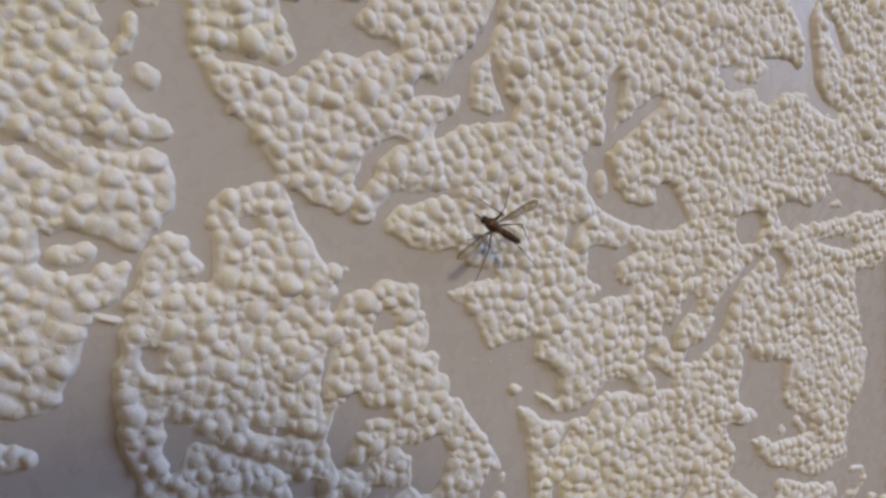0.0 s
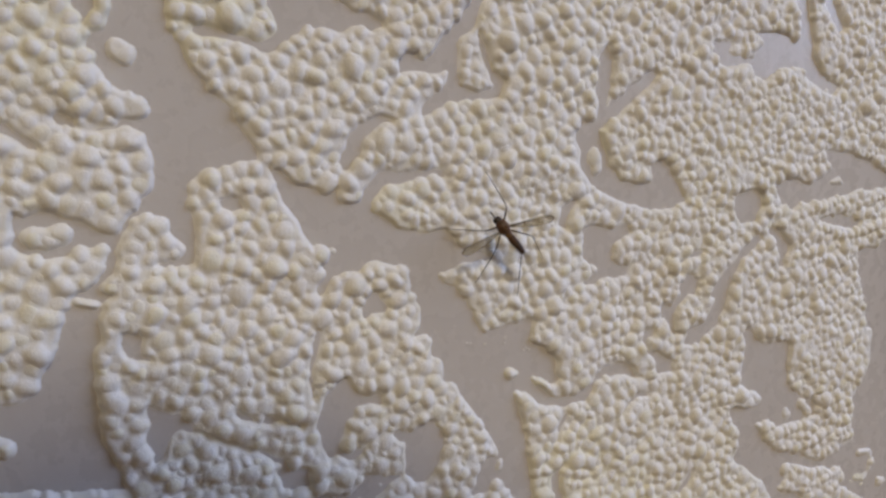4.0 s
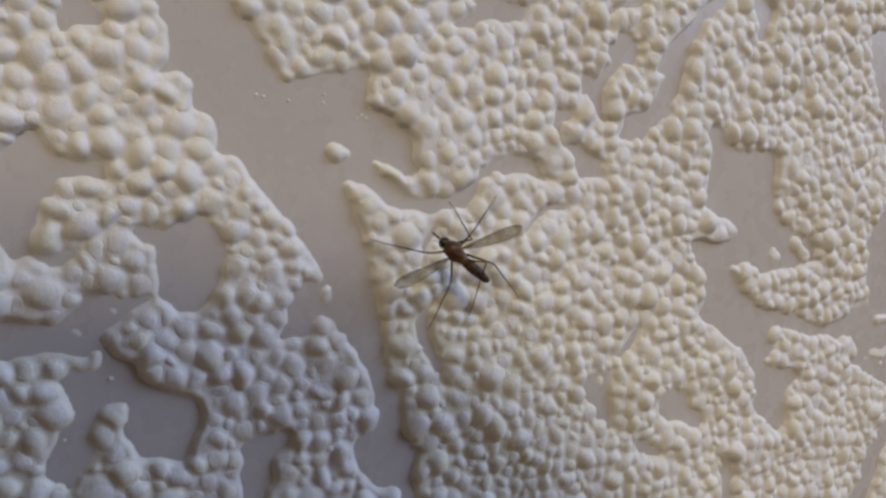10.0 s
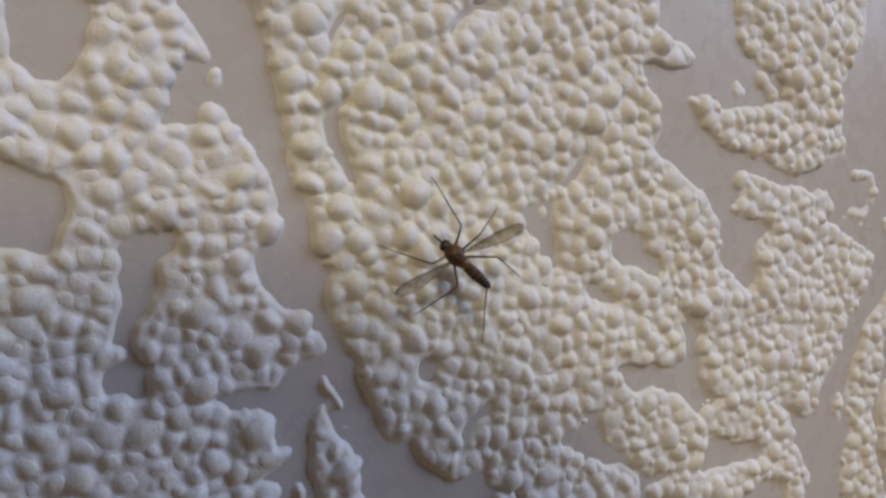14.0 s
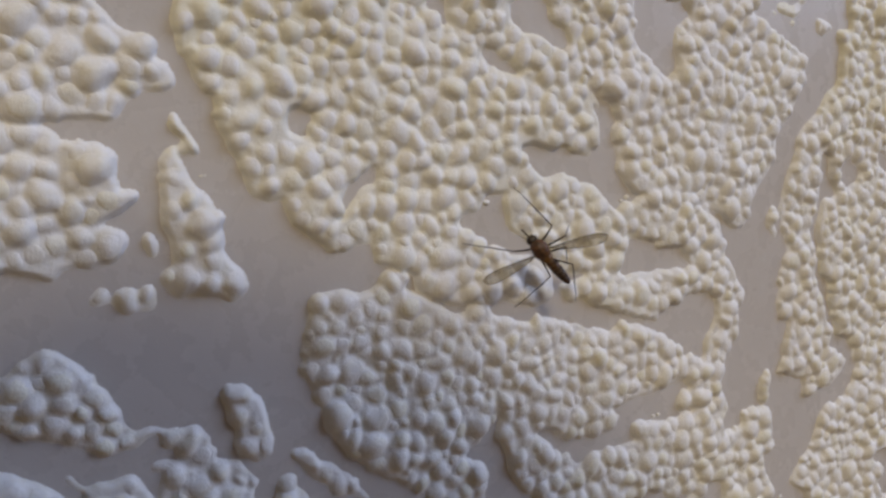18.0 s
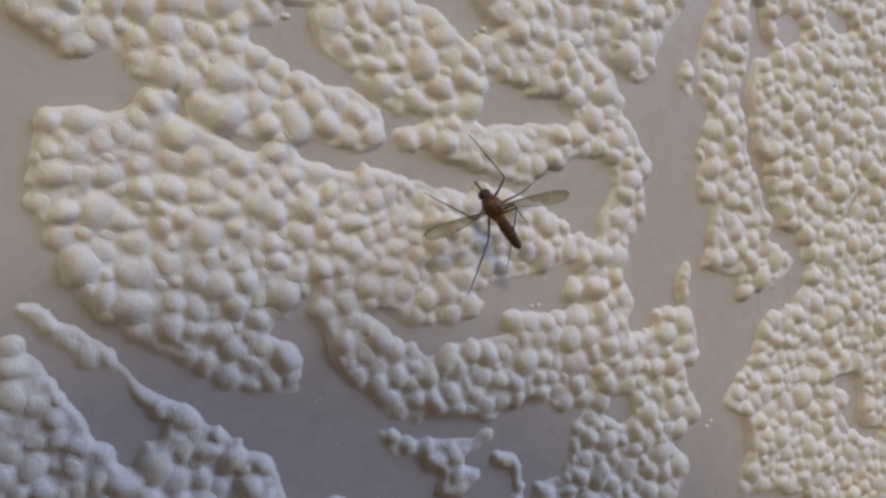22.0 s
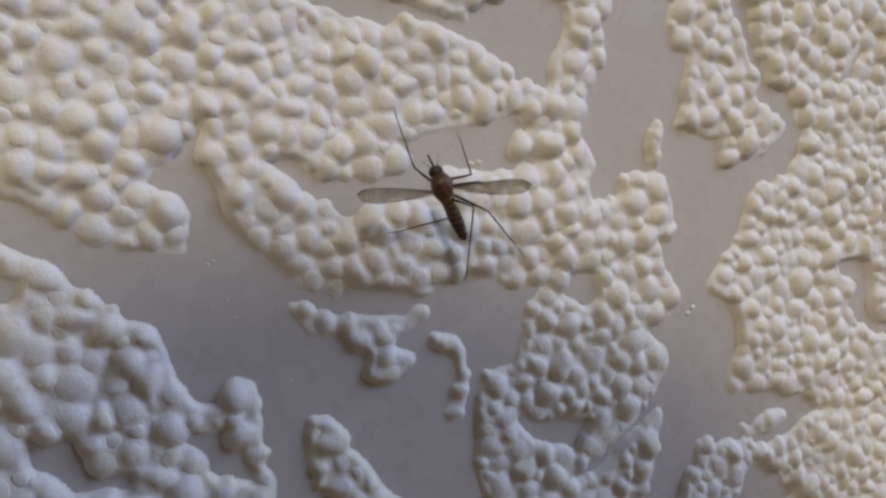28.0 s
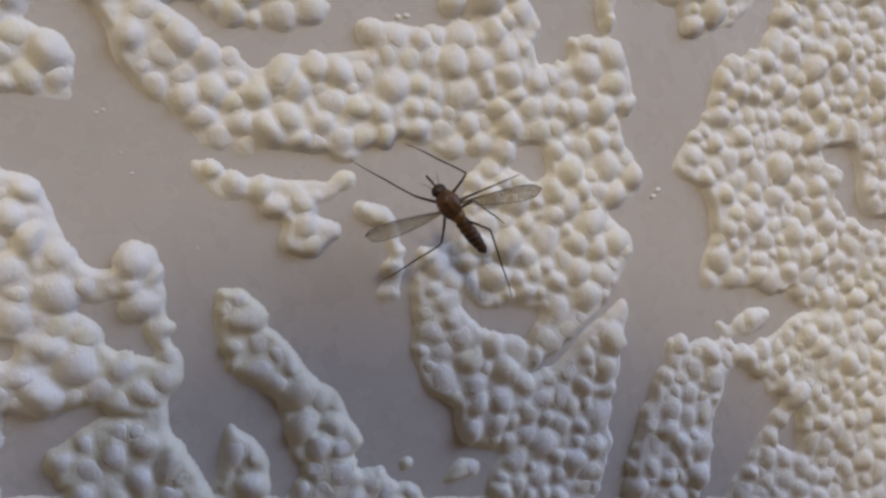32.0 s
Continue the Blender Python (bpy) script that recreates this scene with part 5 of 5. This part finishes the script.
def make_wing(side):
    bm = bmesh.new()
    rows, n = [], 22
    for i in range(n + 1):
        u = i / n
        a, b = wing_outline(u)
        a, b = max(a, 0.02), max(b, 0.02)
        if u < 0.18:
            b *= 0.35 + 0.65 * u / 0.18
        z = 0.10 * math.sin(u * 2.2)
        rows.append([(side * u * WING_LONG, v, z + 0.025 * math.sin(6 * v)) for v in np.linspace(a, -b, 7)])
    for up in (0.006, -0.006):
        grid = [[bm.verts.new((x * MM, y * MM, (z + up) * MM)) for x, y, z in r] for r in rows]
        for r0, r1 in zip(grid[:-1], grid[1:]):
            for j in range(6):
                bm.faces.new((r0[j], r0[j + 1], r1[j + 1], r1[j]))
    bmesh.ops.recalc_face_normals(bm, faces=bm.faces)
    wing = part("wing", bm, WING, mosquito, "translucent smoky wing with dark veins")

    def vein(name, spots, r):
        line = []
        for u, v in spots:
            a, b = wing_outline(u)
            y = a * v if v > 0 else b * v
            line.append((side * u * WING_LONG, y, 0.10 * math.sin(u * 2.2) + 0.025 * math.sin(6 * y) + 0.004))
        tube_part(name, line, [r] * len(line), LEG, wing, "", 5)

    us = [0.02 + 0.98 * i / 14 for i in range(15)]
    vein("costa", [(u, 1.0) for u in us], 0.027)
    vein("rear_edge", [(u, -1.0) for u in us[3:]], 0.019)
    vein("vein", [(0.05, 0.4), (0.3, 0.6), (0.6, 0.66), (0.95, 0.75)], 0.014)
    vein("vein", [(0.1, 0.1), (0.4, 0.2), (0.65, 0.3), (0.97, 0.3)], 0.011)
    vein("vein", [(0.4, 0.2), (0.6, 0.0), (0.97, -0.2)], 0.009)
    vein("vein", [(0.1, -0.1), (0.4, -0.3), (0.7, -0.45), (0.9, -0.7)], 0.010)
    vein("vein", [(0.1, -0.25), (0.3, -0.6), (0.55, -0.95)], 0.009)
    return wing


wing_right, wing_left = make_wing(1), make_wing(-1)

# legs: a thigh that turns at the body, a shin with its foot that turns at the knee
BODY = [
    (0.0, pose(0.03407, -0.00303, 1.49345, 82.1, -56.2, -15.1)),
    (1.0, pose(0.03412, -0.00303, 1.49349, 81.5, -57.9, -13.6)),
    (2.0, pose(0.03401, -0.00303, 1.49353, 83.4, -49.4, -16.4)),
    (5.0, pose(0.03710, -0.00298, 1.48766, 84.3, -35.5, -17.0)),
    (6.0, pose(0.03828, -0.00301, 1.48217, 82.1, -42.1, -14.4)),
    (7.0, pose(0.04195, -0.00304, 1.47611, 82.2, -32.0, -16.1)),
    (8.0, pose(0.04282, -0.00303, 1.47454, 83.1, -40.1, -16.0)),
    (9.0, pose(0.04422, -0.00301, 1.47327, 84.3, -34.8, -14.9)),
    (10.0, pose(0.04467, -0.00302, 1.47034, 81.1, -43.7, -12.7)),
    (11.0, pose(0.04600, -0.00302, 1.46702, 81.4, -39.4, -13.8)),
    (12.0, pose(0.04892, -0.00302, 1.46353, 83.0, -27.0, -17.0)),
    (13.0, pose(0.04874, -0.00302, 1.45964, 82.3, -44.1, -13.6)),
    (16.0, pose(0.05521, -0.00301, 1.45011, 78.9, -31.9, -17.0)),
    (17.0, pose(0.05917, -0.00307, 1.44398, 79.2, -34.5, -16.9)),
    (18.0, pose(0.06278, -0.00301, 1.43933, 81.0, -34.7, -18.8)),
    (19.0, pose(0.06467, -0.00302, 1.43764, 84.0, -30.3, -18.6)),
    (20.0, pose(0.06855, -0.00304, 1.43353, 84.2, -36.7, -18.0)),
    (21.0, pose(0.07125, -0.00303, 1.43043, 82.8, -29.4, -18.5)),
    (22.0, pose(0.07065, -0.00301, 1.43078, 86.0, -26.4, -17.8)),
    (23.0, pose(0.07086, -0.00303, 1.43058, 86.0, -34.5, -14.6)),
    (24.0, pose(0.07090, -0.00302, 1.43054, 87.3, -33.3, -16.2)),
    (27.0, pose(0.07107, -0.00301, 1.42357, 83.6, -15.7, -15.9)),
    (28.0, pose(0.07117, -0.00301, 1.42284, 87.2, -13.9, -15.1)),
    (29.0, pose(0.07274, -0.00300, 1.42100, 85.5, -29.7, -14.2)),
    (30.0, pose(0.07275, -0.00302, 1.41828, 84.6, -31.2, -12.4)),
    (31.0, pose(0.07381, -0.00301, 1.41470, 83.2, -27.4, -12.0)),
    (32.0, pose(0.07422, -0.00301, 1.41393, 87.1, -26.5, -13.9)),
]
# seconds, sweep of the right and the left wing in degrees
WINGS = [(0, -28, 18), (1, -31, 22), (2, -28, 19), (5, -25, 9), (6, -22, 15), (7, -21, 19), (8, -24, 18), (9, -24, 19), (10, -27, 23), (11, -21, 19), (12, -21, 20), (13, -23, 19), (16, -14, 16), (17, -30, 22), (18, -28, 16), (19, -24, 15), (20, -23, 18), (21, -21, 16), (22, -22, 14), (23, -23, 19), (24, -23, 19), (27, -22, 18), (28, -20, 21), (29, -23, 17), (30, -25, 23), (31, -26, 21), (32, -26, 20)]
# seconds and the foot's place in the insect's own space, in millimetres
FOOT_L1 = [(0, -2.4, 1.3, -1.3), (1, -2.5, 2.0, -1.1), (2, -2.6, 4.3, -0.2), (5, -4.8, 2.9, -0.1), (6, -2.5, 2.8, -0.8), (7, -4.0, 5.2, 0.4), (8, -2.9, 2.7, -0.7), (10, -2.9, 4.5, -0.2), (11, -3.5, 4.0, -0.2), (12, -3.1, 5.8, 0.3), (13, -2.5, 3.9, -0.5), (16, -3.4, 4.3, 0.3), (17, -3.1, 3.3, -0.2), (18, -3.8, 4.1, 0.4), (19, -2.9, 3.7, -0.3), (20, -3.7, 3.8, -0.1), (21, -3.0, 3.6, -0.2), (22, -2.8, 3.0, -0.7), (23, -2.3, 3.6, -0.8), (24, -2.5, 3.6, -0.8), (27, -1.6, 4.9, -0.8), (28, -0.6, 4.8, -1.4), (29, -3.4, 4.9, -0.3), (30, -1.7, 4.1, -0.9), (31, -3.1, 3.6, -0.7), (32, -2.5, 4.8, -0.8)]
FOOT_R1 = [(0, 1.3, 3.0, -1.3), (1, 1.6, 4.4, -0.8), (2, 1.1, 4.3, -0.9), (5, 2.4, 5.2, -1.3), (6, 2.0, 5.0, -0.9), (8, 1.9, 3.5, -1.5), (10, 2.3, 2.4, -1.8), (13, 3.3, 4.8, -1.2), (16, 1.0, 3.9, -1.1), (17, 1.9, 6.5, -0.4), (18, 1.5, 4.3, -1.1), (19, 2.1, 1.8, -2.3), (20, 1.3, 6.5, -0.6), (21, 1.3, 5.2, -1.0), (22, 1.3, 4.5, -1.6), (23, 2.1, 4.3, -1.6), (24, 1.7, 3.8, -1.7), (27, 1.7, 1.4, -2.3), (28, 2.1, 2.5, -2.4), (29, 1.0, 3.3, -1.6), (30, 0.4, 2.9, -1.6), (31, 2.1, 3.4, -1.8), (32, 0.2, 3.8, -1.5)]
FOOT_L2 = [(0, -5.2, -1.6, -2.0), (1, -5.2, -1.3, -2.0), (2, -5.0, -2.3, -2.0), (5, -4.9, -2.4, -1.6), (6, -5.4, -2.2, -1.8), (7, -5.5, -0.1, -0.8), (8, -4.7, -2.9, -2.0), (9, -3.9, -2.1, -1.8), (10, -4.8, -2.2, -2.0), (11, -4.4, -2.3, -2.0), (12, -4.3, -1.6, -1.4), (13, -4.7, -0.2, -1.4), (16, -3.7, -1.7, -1.8), (17, -3.0, -1.1, -1.9), (18, -3.6, -1.9, -1.9), (19, -3.3, -2.0, -1.8), (20, -4.5, -1.4, -1.4), (21, -4.8, -0.2, -0.8), (22, -3.9, -3.6, -1.8), (23, -3.9, -2.8, -1.9), (24, -4.0, -2.7, -1.7), (27, -4.4, -1.4, -1.2), (28, -3.4, -1.0, -1.3), (29, -3.8, -1.8, -1.6), (30, -3.7, -2.5, -1.9), (31, -2.6, -1.1, -1.8), (32, -4.8, -0.9, -1.2)]
FOOT_R2 = [(0, 4.6, 0.7, -2.6), (1, 4.8, 0.7, -2.6), (2, 4.6, 1.4, -2.6), (5, 2.2, -4.2, -3.9), (7, 3.3, 2.8, -2.2), (8, 4.7, 0.5, -3.1), (9, 4.1, 2.7, -2.3), (10, 5.0, 0.2, -2.9), (11, 4.3, 1.0, -2.7), (12, 3.5, 2.4, -2.5), (13, 4.8, -0.6, -3.2), (16, 3.4, 1.2, -2.7), (17, 2.3, 0.1, -2.8), (18, 3.0, -0.2, -3.2), (19, 3.3, 1.2, -2.8), (20, 3.0, -0.0, -3.0), (21, 4.0, 0.0, -3.4), (27, 3.7, -0.8, -3.3), (29, 1.7, -1.4, -2.8), (30, 5.2, -0.1, -3.1), (31, 3.7, 1.6, -2.5), (32, 4.3, -1.0, -3.2)]
FOOT_L3 = [(0, -0.9, -6.9, -4.6), (1, -1.4, -5.0, -3.8), (2, -0.7, -4.7, -3.7), (5, -3.4, -6.7, -3.2), (6, -3.9, -3.9, -2.6), (7, 2.0, -4.2, -3.9), (8, 1.5, -5.3, -4.2), (9, -3.1, -6.8, -3.2), (10, -2.3, -3.8, -3.0), (11, -3.0, -5.5, -3.3), (12, -0.4, -4.4, -3.2), (13, -3.0, -6.2, -3.5), (16, -2.3, -4.0, -3.1), (17, -0.8, -3.9, -3.5), (18, -0.0, -4.8, -3.9), (19, -3.5, -8.7, -3.6), (20, -1.5, -4.6, -3.2), (21, -1.8, -6.1, -3.5), (22, -1.0, -3.7, -2.6), (23, -3.7, -4.9, -2.4), (24, -2.0, -4.9, -2.6), (28, -0.5, -5.1, -2.5), (29, -0.7, -8.3, -3.6), (30, -2.8, -4.2, -2.5), (31, -1.2, -3.8, -2.7), (32, -0.0, -6.0, -3.0)]
FOOT_R3 = [(0, 0.6, -4.4, -3.9), (1, 1.2, -5.2, -4.2), (2, 1.9, -4.8, -4.2), (10, 0.9, -5.9, -4.2), (11, 1.7, -3.1, -3.5), (12, 2.7, -5.6, -4.4), (18, 1.1, -2.3, -3.4), (21, 5.3, -5.2, -5.3), (22, 1.6, -2.3, -3.1), (23, 3.5, -6.2, -4.2), (24, 6.4, -6.6, -5.1), (28, 3.2, -5.5, -3.5), (29, 1.3, -4.0, -3.2), (30, 1.0, -2.5, -2.8), (31, 2.5, -2.9, -3.2), (32, 2.0, -2.5, -2.9)]
LEGS = {
    # hip, length of the thigh, length of the shin with its foot, the way the knee points, the foot's places
    "L1": ((-0.25, 0.5, -0.25), 1.4, 3.5, (-0.65, -0.75, 1.0), FOOT_L1), "R1": ((0.25, 0.5, -0.25), 1.5, 3.7, (0.9, -0.35, 0.7), FOOT_R1),
    "L2": ((-0.28, 0.1, -0.28), 1.8, 3.7, (0.75, -0.66, 1.0), FOOT_L2), "R2": ((0.28, 0.1, -0.28), 1.7, 3.6, (1.0, -0.2, 0.7), FOOT_R2),
    "L3": ((-0.25, -0.25, -0.28), 2.2, 5.6, (0.75, -0.66, 1.0), FOOT_L3), "R3": ((0.25, -0.25, -0.28), 2.2, 5.4, (0.45, -0.15, 0.9), FOOT_R3),
}


def turned(origin, along, up):
    x = Vector(along).normalized()
    y = Vector(up).cross(x).normalized()
    z = x.cross(y)
    m = Matrix((x, y, z)).transposed().to_4x4()
    m.translation = Vector(origin)
    return m


def leg_poses(hip, a, b, bend, foot_mm):
    h, q = Vector(hip), Vector(foot_mm)
    d = q - h
    n = min(d.length, (a + b) * 0.985)
    e = d.normalized()
    pole = Vector(bend)
    pole = (pole - e * e.dot(pole)).normalized()
    ca = (a * a + n * n - b * b) / (2 * a * n)
    ca = max(-0.95, min(0.999, ca))
    knee = h + a * (ca * e + math.sqrt(1 - ca * ca) * pole)
    end = h + e * n
    thigh = turned(h * MM, knee - h, pole)
    shin = turned(knee * MM, end - knee, pole)
    return thigh, thigh.inverted() @ shin


def make_leg(a, b):
    leg = tube_part("leg", [(0, 0, 0), (a * 0.3, 0, 0.05), (a * 0.7, 0, 0.05), (a, 0, 0)], (0.07, 0.075, 0.06, 0.045), LEG, mosquito, "long thin dark jointed leg", 7)
    s = b * 0.45
    shin = tube_part("shin", [(0, 0, 0), (s * 0.5, 0, 0.03), (s, 0, 0.02), (s + (b - s) * 0.4, 0, 0.05), (b * 0.85, 0, 0.05), (b, 0, 0)], (0.045, 0.042, 0.042, 0.03, 0.025, 0.02), LEG, leg, "", 6)
    return leg, shin


built = {k: make_leg(v[1], v[2]) for k, v in LEGS.items()}


# ---- the phone that films, unseen: a slab added behind the lens to shade the wall ----
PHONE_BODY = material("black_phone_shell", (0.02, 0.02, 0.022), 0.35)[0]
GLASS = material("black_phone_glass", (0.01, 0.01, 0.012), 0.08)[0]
phone = tagged(new("smartphone"), "unseen black smartphone slab, filming, added to shade the papered wall", "phone")


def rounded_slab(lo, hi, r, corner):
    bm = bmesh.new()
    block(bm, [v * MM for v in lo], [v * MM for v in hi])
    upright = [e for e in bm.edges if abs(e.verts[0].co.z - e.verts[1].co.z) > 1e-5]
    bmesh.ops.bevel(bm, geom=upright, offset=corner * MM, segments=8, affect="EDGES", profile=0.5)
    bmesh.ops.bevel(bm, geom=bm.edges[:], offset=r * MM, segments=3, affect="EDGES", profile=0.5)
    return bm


# outline and corners set by the shade wanted on the lower wall
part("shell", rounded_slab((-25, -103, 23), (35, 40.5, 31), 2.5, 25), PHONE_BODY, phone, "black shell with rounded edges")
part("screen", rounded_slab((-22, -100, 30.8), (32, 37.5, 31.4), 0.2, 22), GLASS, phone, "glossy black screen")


def foot_at(feet, t):
    times = [q[0] for q in feet]
    return tuple(float(np.interp(t, times, [q[i] for q in feet])) for i in (1, 2, 3))


def motions():
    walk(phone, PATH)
    walk(mosquito, BODY)
    walk(wing_right, [(t, pose(0.28 * MM, 0.0, 0.2 * MM, 0, -6, r)) for t, r, l in WINGS])
    walk(wing_left, [(t, pose(-0.28 * MM, 0.0, 0.2 * MM, 0, 6, -l)) for t, r, l in WINGS])
    for k, (hip, a, b, bend, feet) in LEGS.items():
        rows = [(t, *leg_poses(hip, a, b, bend, foot_at(feet, t))) for t in np.arange(0.0, 32.1, 0.5)]
        walk(built[k][0], [(float(t), m) for t, m, _ in rows])
        walk(built[k][1], [(float(t), m) for t, _, m in rows])


motions()
